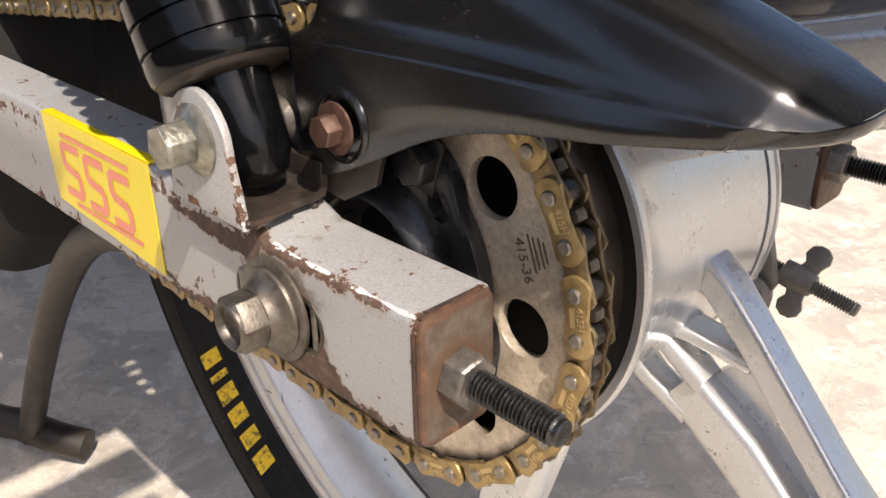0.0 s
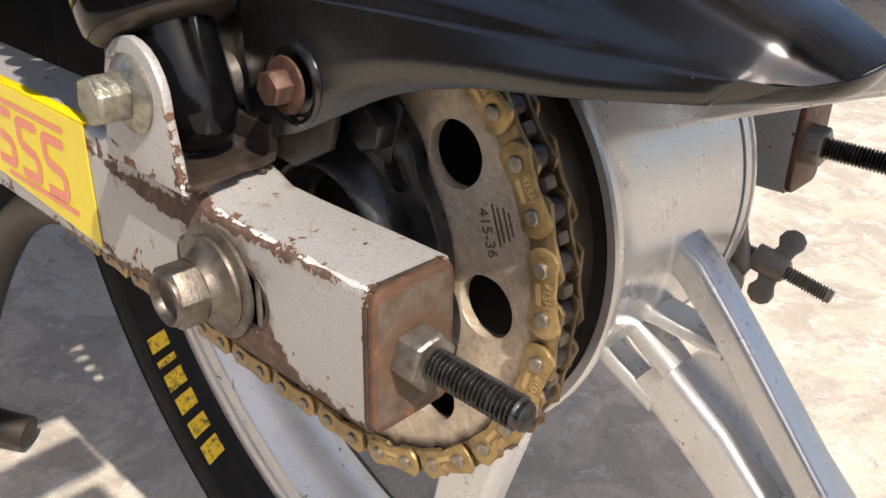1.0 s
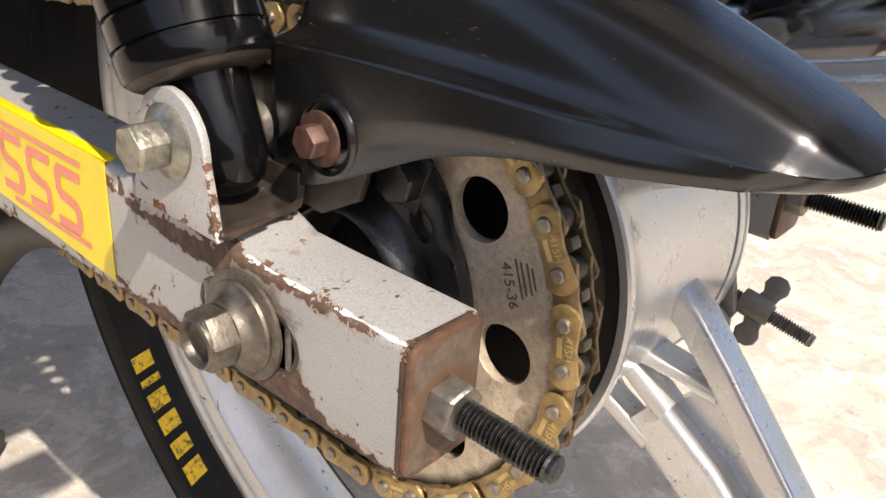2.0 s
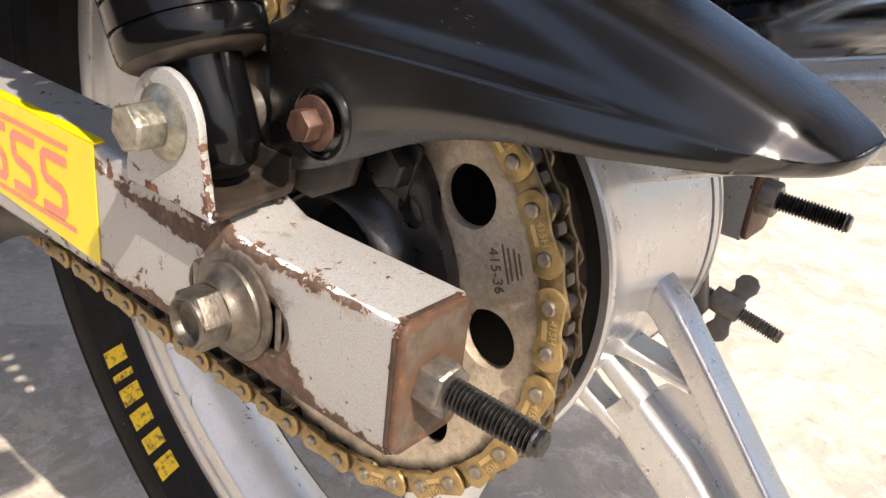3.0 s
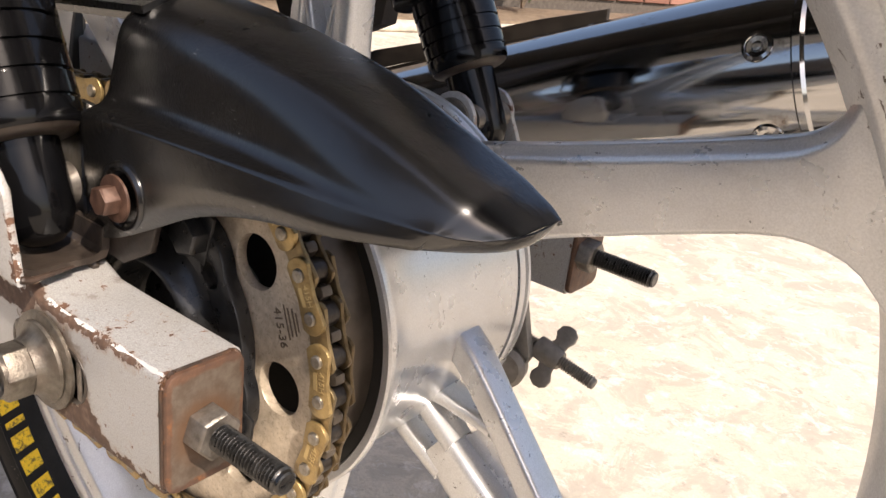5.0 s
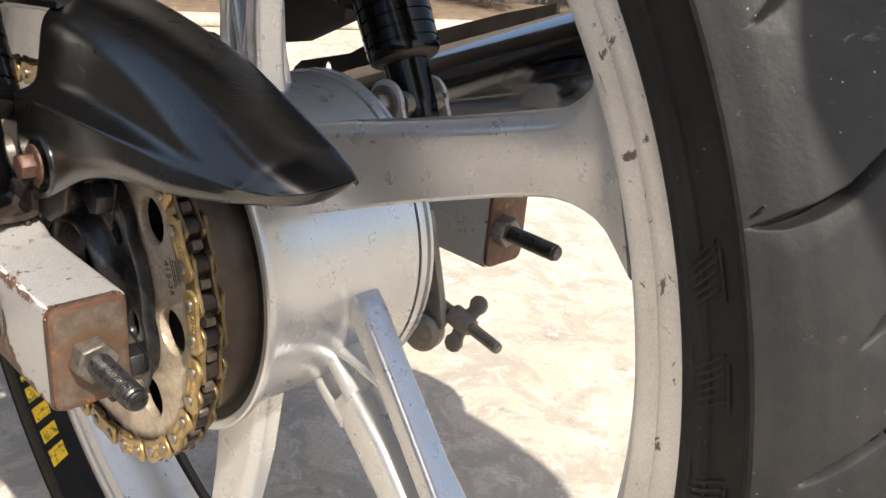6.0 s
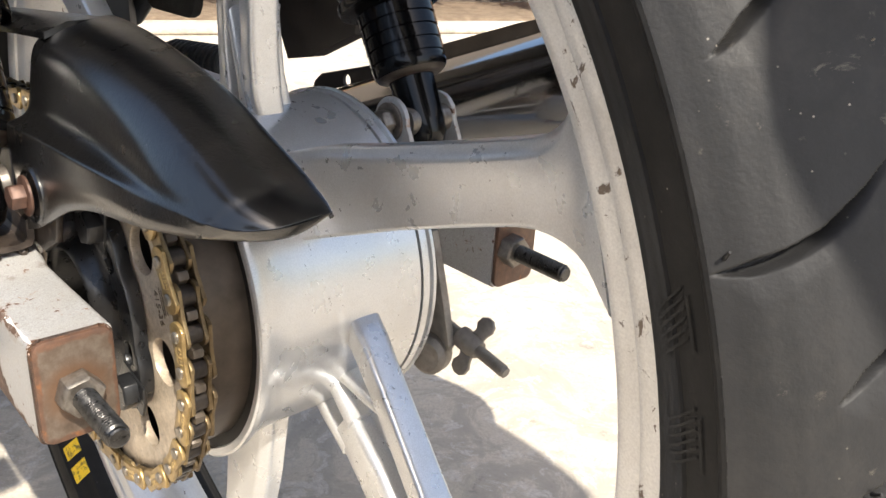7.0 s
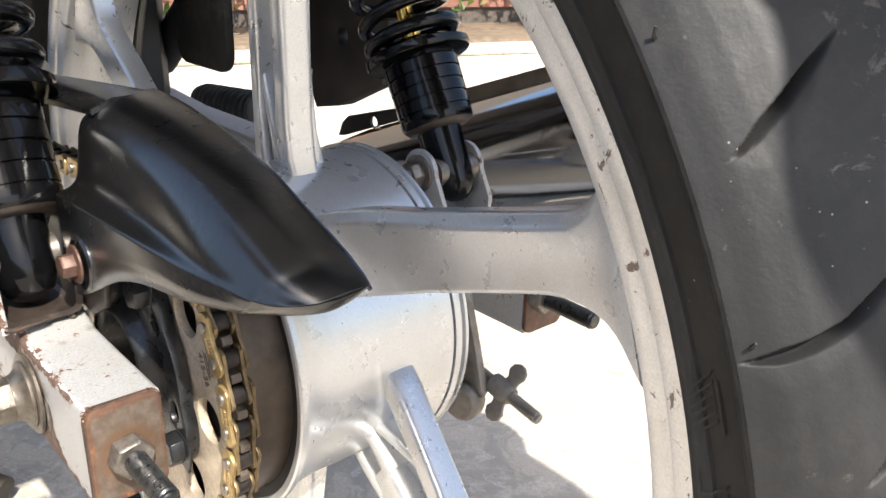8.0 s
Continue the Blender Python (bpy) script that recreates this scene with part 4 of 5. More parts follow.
stamp = [words("415-36", 0.0046, near(0.0545 * math.cos(radians(18)), 0.04425, AXLE.z + 0.0545 * math.sin(radians(18)), -70), 0.00008)]
for dr, ln in ((0.0035, 0.011), (0.0050, 0.009), (0.0068, 0.0085), (0.0082, 0.006)):
    c = near((0.0545 + dr) * math.cos(radians(20)), 0.04425, AXLE.z + (0.0545 + dr) * math.sin(radians(20)), -70)
    stamp.append(moved(block(-ln / 2, -0.0003, 0, ln / 2, 0.0003, 0.0001, 0), c))
part("stamped_mark", merge(*stamp), ENGRAVE, sprocket, "stamped size figures", smooth=0)

slots = []
for a in [b + da for b in (-27, 63, 153, 243) for da in (-17, 17)]:
    ring = []
    for t in np.linspace(0, 2 * math.pi, 20, endpoint=False):
        rr, aa = 0.0362 + 0.0036 * math.sin(t), a + 7.5 * math.cos(t)
        ring.append((rr * math.cos(radians(aa)), rr * math.sin(radians(aa))))
    slots.append(ring)
lobes = []
for i in range(96):
    t = 360 * i / 96
    rr = 0.0425 + 0.0060 * max(0.0, math.cos(radians(4 * (t + 27)))) ** 0.8
    lobes.append((rr * math.cos(radians(t)), rr * math.sin(radians(t))))
carrier = part("sprocket_carrier", merge(plate(lobes, slots + [circle(0, 0, 0.0225, 48)], 0.0055, Matrix.Translation((0, 0.0438, AXLE.z)) @ FACE_NEAR, 0.0008),
                                         wheel_lathe([(0.0, 0.0450), (0.0185, 0.0450), (0.0205, 0.0420), (0.0218, 0.0350), (0.0228, 0.0324), (0.0236, 0.0318), (0.0246, 0.0319), (0.0256, 0.0326), (0.0268, 0.0342), (0.0286, 0.0366), (0.0310, 0.0380), (0.0332, 0.0386), (0.0336, 0.0400)], 80)),
               CARRIER, bike, "greasy black cast sprocket carrier with slots")
for a in (-27, 63, 153, 243):
    c = polar(0.0432, a, 0.0385)
    fr = Matrix.Translation(c) @ FACE_NEAR @ Matrix.Rotation(radians(a + 12), 4, "Z")
    tab = plate([(-0.0085, -0.0065), (0.0085, -0.0065), (0.0095, 0.000), (0.0085, 0.0070), (-0.0085, 0.0070)], [], 0.0012, fr @ Matrix.Translation((0, 0, -0.0005)), 0.0003)
    part("carrier_bolt", merge(hexagon(0.0118, 0.0062, fr, 0, 0.15), tab), CARRIER, carrier, "black hexagon bolt with bent lock tab")

# chain: pins and rollers in one mesh, plates one by one
LOW_A, UP_A = -92.4, 95.6


def chain_points():
    """Pin places (x, z) and travel angles from the front of the lower run, round the sprocket, to the front of the upper run."""
    pitch, out = 0.0127, []
    wrap = []
    a = PHASE
    while a - 10 > LOW_A - 4:
        a -= 10
    while a < UP_A + 4:
        wrap.append((PITCH_R * math.cos(radians(a)), PITCH_R * math.sin(radians(a))))
        a += 10
    low_d = (-math.cos(radians(2.4)), math.sin(radians(2.4)))
    up_d = (-math.cos(radians(5.6)), -math.sin(radians(5.6)))
    low = [(wrap[0][0] + low_d[0] * pitch * k, wrap[0][1] + low_d[1] * pitch * k - 0.0009 * math.sin(min(1.0, k / 14.0) * math.pi)) for k in range(34, 0, -1)]
    up = [(wrap[-1][0] + up_d[0] * pitch * k, wrap[-1][1] + up_d[1] * pitch * k) for k in range(1, 34)]
    return low + wrap + up, len(low)


PINS, LOW_N = chain_points()
first_angle = math.degrees(math.atan2(PINS[LOW_N][1], PINS[LOW_N][0]))
# links starting at the pin 1.9 + 20 n degrees have outer plates
parity = (LOW_N + round((first_angle - PHASE) / 10)) % 2
Y_MID = 0.0463
bms = []
for x, z in PINS:
    m = Matrix.Translation((x, Y_MID, AXLE.z + z)) @ FACE_NEAR
    bms.append(lathe([(0, -0.0056), (0.0017, -0.0056), (0.0019, -0.0052), (0.0019, -0.0026), (0.0038, -0.0024), (0.0038, 0.0024), (0.0019, 0.0026), (0.0019, 0.0056), (0.0016, 0.0062), (0, 0.0062)], 14, m=m))
chain = part("drive_chain", merge(*bms), ROLLER, bike, "gold motorcycle drive chain with dark oily rollers")


def link_outline(r, waist, n=10):
    """Figure-of-eight plate from (0,0) to (pitch,0)."""
    p, pts = 0.0127, []
    for cx, a0 in ((p, -60), (0.0, 120)):
        for i in range(n + 1):
            t = radians(a0 + 120 * i / n) if cx else radians(a0 + 120 * i / n)
            pts.append((cx + r * math.cos(t), r * math.sin(t)))
        pts.append((p / 2, waist if cx else -waist))
    return pts


def link_mesh(name, r, waist, ys, thick, mat, pins=True):
    bms = []
    for y in ys:
        holes = []
        bms.append(plate(link_outline(r, waist), holes, thick, Matrix.Translation((0, y, 0)) @ FACE_NEAR, 0.00028))
    me = mesh_from(merge(*bms), name, mat)
    # plates beyond the chain's middle take a darker brown gold
    me.materials.append(FAR_PLATE_GOLD)
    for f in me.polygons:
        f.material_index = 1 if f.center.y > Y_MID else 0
    return me


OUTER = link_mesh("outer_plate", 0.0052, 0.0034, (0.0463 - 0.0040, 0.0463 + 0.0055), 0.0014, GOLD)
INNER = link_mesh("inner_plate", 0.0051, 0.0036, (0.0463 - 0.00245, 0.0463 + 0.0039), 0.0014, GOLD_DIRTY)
PINHEAD = mesh_from(lathe([(0, 0), (0.0021, 0), (0.0021, 0.0006), (0.0017, 0.0010), (0, 0.0011)], 16, m=Matrix.Translation((0, 0.0463 - 0.0054, 0)) @ FACE_NEAR), "pin_head", PIN_STEEL)
LINKTEXT = mesh_from(merge(words("415H", 0.0030, Matrix.Translation((0.00635, 0.0463 - 0.00545, -0.0013)) @ FACE_NEAR @ Matrix.Rotation(radians(180), 4, "Z"), 0.00008),
                           moved(block(-0.0028, 0.0004, 0, 0.0028, 0.0018, 0.0001, 0), Matrix.Translation((0.00635, 0.0463 - 0.00542, 0)) @ FACE_NEAR)), "stamped_mark", ENGRAVE_GOLD, 0)
for k in range(len(PINS) - 1):
    (x0, z0), (x1, z1) = PINS[k], PINS[k + 1]
    m = Matrix.Translation((x0, 0, AXLE.z + z0)) @ Matrix.Rotation(-math.atan2(z1 - z0, x1 - x0), 4, "Y")
    outer = (k - parity) % 2 == 0
    link = part("outer_link" if outer else "inner_link", OUTER if outer else INNER, None, chain)
    link.matrix_local = m
    if outer:
        for x in (0.0, 0.0127):
            pin = part("pin_head", PINHEAD, None, chain)
            pin.matrix_local = m @ Matrix.Translation((x, 0, 0))
        if LOW_N <= k < LOW_N + 16:
            t = part("link_stamp", LINKTEXT, None, chain)
            t.matrix_local = m

# swingarm, near and far side
def arm_tube(y0, y1):
    rows = []
    for x, z1 in ((-0.62, 0.350), (-0.30, 0.3262), (-0.14, 0.3258), (-0.030, 0.3255), (-0.012, 0.3245), (-0.001, 0.3198), (0.012, ARM_Z1), (ARM_X1 - 0.0016, ARM_Z1)):
        z0 = ARM_Z0 if x > -0.35 else 0.300
        rows.append([Vector((x, y, z)) for y, z in round_rect(y0, z0, y1, z1, 0.0028, 4)])
    return rows


def swing_arm(y0, y1):
    bm = loft(arm_tube(y0, y1), True)
    return bm


arm = part("swingarm", swing_arm(0.0, 0.0262), SILVER_ARM, bike, "silver-painted box-section swingarm with chipped rusty edges")
cap = part("end_plate", plate(round_rect(0.0004, ARM_Z0 + 0.0004, 0.0258, ARM_Z1 - 0.0004, 0.0042, 6), [], 0.0024,
                              Matrix(((0, 0, 1, ARM_X1 - 0.0016), (1, 0, 0, 0), (0, 1, 0, 0), (0, 0, 0, 1))), 0.0007), END_PLATE, arm, "rust-stained welded end plate")
seam = [Vector((ARM_X1 - 0.0014, y, z)) + Vector((0.0004 * math.sin(i * 2.3), 0, 0)) for i, (y, z) in enumerate(round_rect(0.0005, ARM_Z0 + 0.0005, 0.0257, ARM_Z1 - 0.0005, 0.0040, 14))]
part("weld_seam", tube(seam + seam[:1], 0.0007, 8), RUSTY, arm, "brown weld seam")


def slot_outline(x0, x1, h, n=8):
    pts = []
    for cx, a0 in ((x1 - h, -90), (x0 + h, 90)):
        for i in range(n + 1):
            t = radians(a0 + 180 * i / n)
            pts.append((cx + h * math.cos(t), h * math.sin(t)))
    return pts


part("axle_slot", plate(slot_outline(-0.0205, 0.0215, 0.0090), [slot_outline(-0.0190, 0.0200, 0.0072)], 0.0006, near(0, 0.0003, AXLE.z), 0.0002), GRIME, arm, "greasy lip of the axle slot")
part("slot_floor", plate(slot_outline(-0.0190, 0.0200, 0.0072), [], 0.0003, near(0, 0.0003, AXLE.z)), GRIME, arm, "dark greasy slot")

# axle bolt
HEAD = near(0.0005, -0.0062, AXLE.z + 0.0004, 8)
head = lathe([(0.0, 0.0070), (0.0040, 0.0072), (0.0052, 0.0080), (0.0058, 0.0096), (0.0064, 0.0102), (0.0070, 0.0098), (0.0073, 0.0090), (0.0073, 0.0)], 48, m=HEAD)
axle = part("axle_bolt", merge(hexagon(0.0150, 0.0094, HEAD, 0, 0.10, 0.0071), head,
                               lathe([(0.0, 0.0), (0.0126, 0.0), (0.0130, 0.0008), (0.0126, 0.0016), (0.0108, 0.0022), (0.0090, 0.0040), (0.0084, 0.0062), (0.0, 0.0062)], 56, m=near(0.0005, -0.0019, AXLE.z + 0.0004))), AXLE_STEEL, arm, "tarnished flanged axle bolt head")
part("washer", lathe([(0.005, 0.0), (0.0150, 0.0), (0.0155, 0.0004), (0.0155, 0.0014), (0.0149, 0.0018), (0.005, 0.0018)], 64, True, m=near(0.0005, -0.0003, AXLE.z + 0.0004)), AXLE_STEEL, arm, "large worn washer")
for x0, x1 in ((-0.0182, -0.0160), (0.0164, 0.0186)):
    part("axle_block", block(x0, -0.0006, AXLE.z - 0.0062, x1, 0.0012, AXLE.z + 0.0062, 0.0005, 2), NUT_STEEL, arm, "bright steel block in the axle slot")


def adjuster(y, x1, z, tip, owner):
    along = Vector((1, 0, -0.02))
    base = Vector((x1, y, z))
    part("adjuster_nut", hexagon(0.0128, 0.0068, frame_to(base, along) @ Matrix.Rotation(radians(12), 4, "Z"), 0, 0.14), NUT_STEEL, owner, "steel lock nut")
    part("adjuster_stud", thread(0.0040, tip, 0.00125, frame_to(base + along * 0.004, along), 24), STUD_STEEL, owner, "dark threaded adjuster stud", smooth=14)


adjuster(0.0125, ARM_X1 + 0.0008, 0.2998, 0.0290, arm)

# sticker: yellow with a faded red mark drawn as plain strokes
stk = [(-0.1530, 0.3262), (-0.0672, 0.3255), (-0.0672, 0.2856), (-0.1516, 0.2905)]
sticker = part("sticker", plate(stk, [], 0.0003, near(0, -0.0002, 0)), YELLOW, arm, "yellow sticker with a faded red mark", 0)
part("sticker_fold", block(-0.1528, 0.0001, 0.3252, -0.0675, 0.0040, 0.32635, 0.0003), YELLOW, arm, "folded top edge")


def stroke(pts, w):
    """A flat ribbon of even width along (x, z) points, just proud of the sticker."""
    p = [Vector(q) for q in pts]
    left, right = [], []
    for i, q in enumerate(p):
        a = (q - p[i - 1]).normalized() if i else (p[1] - q).normalized()
        b = (p[i + 1] - q).normalized() if i + 1 < len(p) else a
        n = Vector((-(a + b).y, (a + b).x)).normalized()
        k = w / 2 / max(0.5, n.dot(Vector((-a.y, a.x))))
        left.append(Vector((q.x + n.x * k, -0.0007, q.y + n.y * k)))
        right.append(Vector((q.x - n.x * k, -0.0007, q.y - n.y * k)))
    return loft([left, right], False, False)


for z, x0, x1 in ((0.3200, -0.138, -0.082), (0.2928, -0.134, -0.080)):
    part("sticker_stripe", stroke([(x0, z), (x1, z)], 0.0018), PINK, sticker, "faded red stripe", smooth=0)
for k, cx in enumerate((-0.1320, -0.1120, -0.0920)):
    dz = -0.0006 * k
    pts = [(cx + 0.0085, 0.3160), (cx - 0.0050, 0.3160), (cx - 0.0066, 0.3145), (cx - 0.0066, 0.3090), (cx - 0.0050, 0.3072), (cx + 0.0040, 0.3058), (cx + 0.0056, 0.3040), (cx + 0.0056, 0.2990), (cx + 0.0040, 0.2972), (cx - 0.0085, 0.2972)]
    part("sticker_stroke", stroke([(x, z + dz) for x, z in pts], 0.0034), PINK, sticker, "faded red curved stroke", smooth=0)

# shock bracket on the arm
EYE_L = Vector((-0.0212, 0.0090, 0.3458))
near_plate = [(-0.0028, 0.3240), (-0.0044, 0.3330), (-0.0064, 0.3420)]
for t in np.linspace(0, 180, 13):
    near_plate.append((EYE_L.x + 0.0145 * math.cos(radians(t)), EYE_L.z - 0.0006 + 0.0145 * math.sin(radians(t))))
near_plate += [(-0.0362, 0.3430), (-0.0400, 0.3300), (-0.0400, 0.3248)]
bracket = part("shock_bracket", plate(near_plate, [], 0.0026, near(0, -0.0035, 0), 0.0006), SILVER_BRACKET, arm, "silver shock bracket with rusty edges")
rings = []
for x in (-0.040, -0.0046):
    ring = []
    for y, z in ((-0.0061, 0.334), (-0.0060, 0.3285), (-0.0045, 0.3258), (-0.001, 0.3250), (0.018, 0.3250), (0.0225, 0.3258), (0.0238, 0.3285), (0.0240, 0.336), (0.0215, 0.336), (0.0213, 0.3295), (0.0200, 0.3278), (0.018, 0.3272), (0.0, 0.3272), (-0.0022, 0.3280), (-0.0034, 0.3298), (-0.0035, 0.334)):
        ring.append(Vector((x, y, z)))
    rings.append(ring)
part("bracket_base", loft(rings), GRIME, arm, "greasy folded bracket base")
part("rust_bead", tube(smooth_line([(-0.0030, -0.0050, 0.3262), (-0.0026, -0.0020, 0.3254), (-0.0028, 0.0040, 0.3258), (-0.0030, 0.0110, 0.3262)], 5), [0.0011, 0.0013, 0.0013, 0.0012, 0.0012, 0.0011, 0.0011, 0.0010, 0.0010, 0.0009, 0.0009, 0.0008, 0.0008, 0.0007, 0.0006, 0.0005], 8), RUSTY, arm, "orange rusty bead")
far_plate = [(-0.040, 0.3285), (0.0010, 0.3250), (0.0150, 0.3330), (0.0185, 0.3440), (0.0160, 0.3560), (0.0060, 0.3610), (-0.0080, 0.3605), (-0.0300, 0.3610), (-0.040, 0.350)]
part("guard_mount", plate(far_plate, [], 0.0026, near(0, 0.0275, 0), 0.0006), GRIME, arm, "greasy brown mounting plate")
part("weld_bead", tube(smooth_line([(-0.0205, 0.0212, 0.3262), (-0.0160, 0.0208, 0.3254), (-0.0110, 0.0204, 0.3244), (-0.0060, 0.0200, 0.3226)], 4), [0.0014, 0.0020, 0.0026, 0.0021, 0.0024, 0.0030, 0.0024, 0.0027, 0.0021, 0.0025, 0.0018, 0.0020, 0.0010], 9), GRIME, arm, "greasy lumpy weld bead")
bolt = part("shock_bolt", merge(hexagon(0.0115, 0.0082, near(EYE_L.x, -0.0092, EYE_L.z, 18), 0, 0.14), lathe([(0.0, 0.0), (0.0098, 0.0), (0.0100, 0.0009), (0.0088, 0.0018), (0.0066, 0.0034), (0.0, 0.0034)], 40, m=near(EYE_L.x, -0.0061, EYE_L.z))),
            ZINC, arm, "yellowed zinc flanged shock bolt")


# shock absorbers
def shock(eye, owner_label, lean, k, start, g, seat=1.0):
    """A shock absorber on its lower eye; k: girth, start: where its ringed body begins above the eye, g: spacing of the rings."""
    d = Vector((-math.sin(radians(lean)), 0.0, math.cos(radians(lean)))).normalized()
    m = frame_to(eye, d, (0, 1, 0))
    prof = [(0.0, -0.0180), (0.0060, -0.0170), (0.0108, -0.0140), (0.0138, -0.0085), (0.0148, -0.0010), (0.0148, 0.0060), (0.0150, 0.0120), (0.0156, start + 0.004)]
    neck = lathe([(r * k * 0.86, h * k if h < 0.01 else h) for r, h in prof], 40)
    neck.transform(Matrix.Translation((-0.0012, 0, 0)) @ Matrix.Diagonal((1.0, 0.92, 1, 1)))
    b = start
    body = [(0.0, b), (0.0150, b), (0.0196, b + 0.0004), (0.0203, b + 0.0016), (0.0206, b + 0.0045)]
    for i in range(4):
        h = b + (0.0075 + i * 0.0080) * g
        body += [(0.0206 + 0.0001 * i, h), (0.0198, h + 0.0003), (0.0198, h + 0.0010), (0.0207 + 0.0001 * i, h + 0.0013)]
    body += [(0.0211, b + 0.0400 * g), (0.0205, b + 0.0410 * g), (0.0190, b + 0.0414 * g), (0.0190, b + 0.0428 * g), (0.0236 * seat, b + 0.0434 * g), (0.0241 * seat, b + 0.0446 * g), (0.0241 * seat, b + 0.0486 * g), (0.0225 * seat, b + 0.0500 * g), (0.0150, b + 0.0500 * g), (0.0150, b + 0.0550 * g), (0.0, b + 0.0550 * g)]
    s = part("shock_absorber", moved(merge(lathe([(r * k, h) for r, h in body], 64), neck), m), SHOCK_BLACK, bike, owner_label)
    rings = []
    for r, h in ((0.0196, b + 0.0008), (0.0186, b - 0.0006), (0.0168, b - 0.0016), (0.0140, b - 0.0020)):
        rings.append([m @ Vector((r * k * math.cos(a), r * k * math.sin(a), h)) for a in np.linspace(0, 2 * math.pi, 40, endpoint=False)])
    part("cowl", loft(rings), GRIME, s, "grimy tapered underside")
    part("eye_sleeve", lathe([(0.0, -0.0122), (0.0068, -0.0122), (0.0068, 0.0122), (0.0, 0.0122)], 24, m=Matrix.Translation(eye) @ FACE_NEAR), NUT_STEEL, s)
    pts = []
    for i in range(0, 201):
        t = i / 20.0
        h = b + 0.0530 * g + (0.006 * t if t < 1 else 0.006 + (t - 1) * 0.0150)
        pts.append(m @ Vector((0.0200 * k * seat * math.cos(2 * math.pi * t + 1.2), 0.0200 * k * seat * math.sin(2 * math.pi * t + 1.2), h)))
    part("coil_spring", tube(pts, 0.0040 * k, 12), SPRING_BLACK, s, "black coil spring")
    part("damper_rod", lathe([(0, b + 0.054 * g), (0.0045, b + 0.054 * g), (0.0045, b + 0.09 * g), (0.0090, b + 0.091 * g), (0.0095, b + 0.12), (0.0095, b + 0.21), (0, b + 0.21)], 24, m=m), GOLD_ROD, s, "gold damper rod")
    return s


shock(EYE_L, "glossy black shock absorber with ringed body", 26.5, 1.0, 0.0158, 1.0, 1.2)
EYE_R = Vector((0.0105, 0.2000, 0.3550))
shock(EYE_R - Vector((0.0015, 0, 0)), "glossy black shock absorber with coil spring", 28.0, 0.88, 0.0225, 0.78, 1.24)

# far swingarm with its bracket and bolt
far_arm = part("swingarm_far", swing_arm(0.1930, 0.2190), SILVER_PLAIN, bike, "shaded silver box-section swingarm end")
far_arm.location.x = 0.0115
far_arm.location.z = 0.0085
BR_X = EYE_R.x - 0.0115 - 0.0060
part("end_plate", plate(round_rect(0.1934, ARM_Z0 + 0.0004, 0.2186, ARM_Z1 - 0.0004, 0.0042, 6), [], 0.0024, Matrix(((0, 0, 1, ARM_X1 - 0.0016), (1, 0, 0, 0), (0, 1, 0, 0), (0, 0, 0, 1))), 0.0007), END_PLATE, far_arm, "rust-stained welded end plate")
adjuster(0.2005, ARM_X1 + 0.0008, 0.3005, 0.0300, far_arm)
rp = [(0.0275, 0.3200), (0.0290, 0.3420)]
for t in np.linspace(0, 180, 11):
    rp.append((EYE_R.x + 0.0118 * math.cos(radians(t)), EYE_R.z + 0.0118 * math.sin(radians(t))))
rp += [(0.0010, 0.3200)]
for y in (0.1855, 0.2150):
    part("shock_bracket", plate(rp, [], 0.0026, near(-0.0175, y, -0.0085), 0.0005), SILVER_PLAIN, far_arm, "silver bracket plate")
part("bracket_base", block(-0.020, 0.1832, 0.3180, 0.0165, 0.2148, 0.3215, 0.001), SILVER_PLAIN, far_arm)
part("shock_bolt", merge(hexagon(0.0110, 0.0060, near(BR_X, 0.1815, EYE_R.z - 0.0085, 5), 0, 0.14), lathe([(0, 0), (0.0036, 0), (0.0036, 0.010), (0.003, 0.0106), (0, 0.0106)], 18, m=near(BR_X, 0.1800, EYE_R.z - 0.0085)),
                          lathe([(0, 0), (0.0092, 0), (0.0092, 0.0014), (0, 0.0014)], 28, m=near(BR_X, 0.1829, EYE_R.z - 0.0085))), NUT_STEEL, far_arm, "grey bolt, nut and washer")

# chain guard
# rails of the guard from front to tip, in millimetres
GUARD_EDGE = [(-15, 22, 329.5), (3, 22, 335), (20, 22, 343), (40, 22.4, 352.8), (61, 23, 358.8), (86, 25, 361.8), (106.5, 30.6, 363.9), (109.3, 33, 364), (111.3, 34.6, 364.2), (113, 36, 364.4)]
GUARD_CREASE = [(-17, 22.6, 369), (0, 22.6, 370), (18, 23.2, 370.4), (42, 24.2, 370.6), (64, 25.8, 370.4), (88, 28.2, 369.8), (109, 31.6, 369), (113.3, 33, 368.9), (116.2, 34.6, 368.7), (118.5, 36, 368.6)]
GUARD_WALL = [(-9, 32.2, 396.8), (6, 32.4, 395.6), (24, 33, 393.4), (46, 33.2, 389.2), (67, 32.6, 383.4), (90, 31.6, 376.6), (110, 34, 371.8), (115.2, 35.4, 370.5), (119.2, 37.6, 369.4), (122.2, 40, 368.7)]
GUARD_CREST = [(-5, 36.6, 402.2), (10, 37, 401), (28, 37.6, 398.9), (49, 38, 395.2), (71, 38, 390.4), (94, 37.6, 384.2), (112, 37.8, 377.3), (118, 39.3, 374.3), (122.8, 41.8, 371.6), (126.4, 45, 369.5)]
GUARD_TOP = [(-2, 60, 407.5), (12, 60, 407), (30, 60, 405.2), (52, 60.2, 401.5), (76, 60.4, 396), (98, 60.6, 387.6), (116, 61, 380), (121.5, 61.2, 377), (126, 61.3, 374.5), (129.2, 61, 372)]


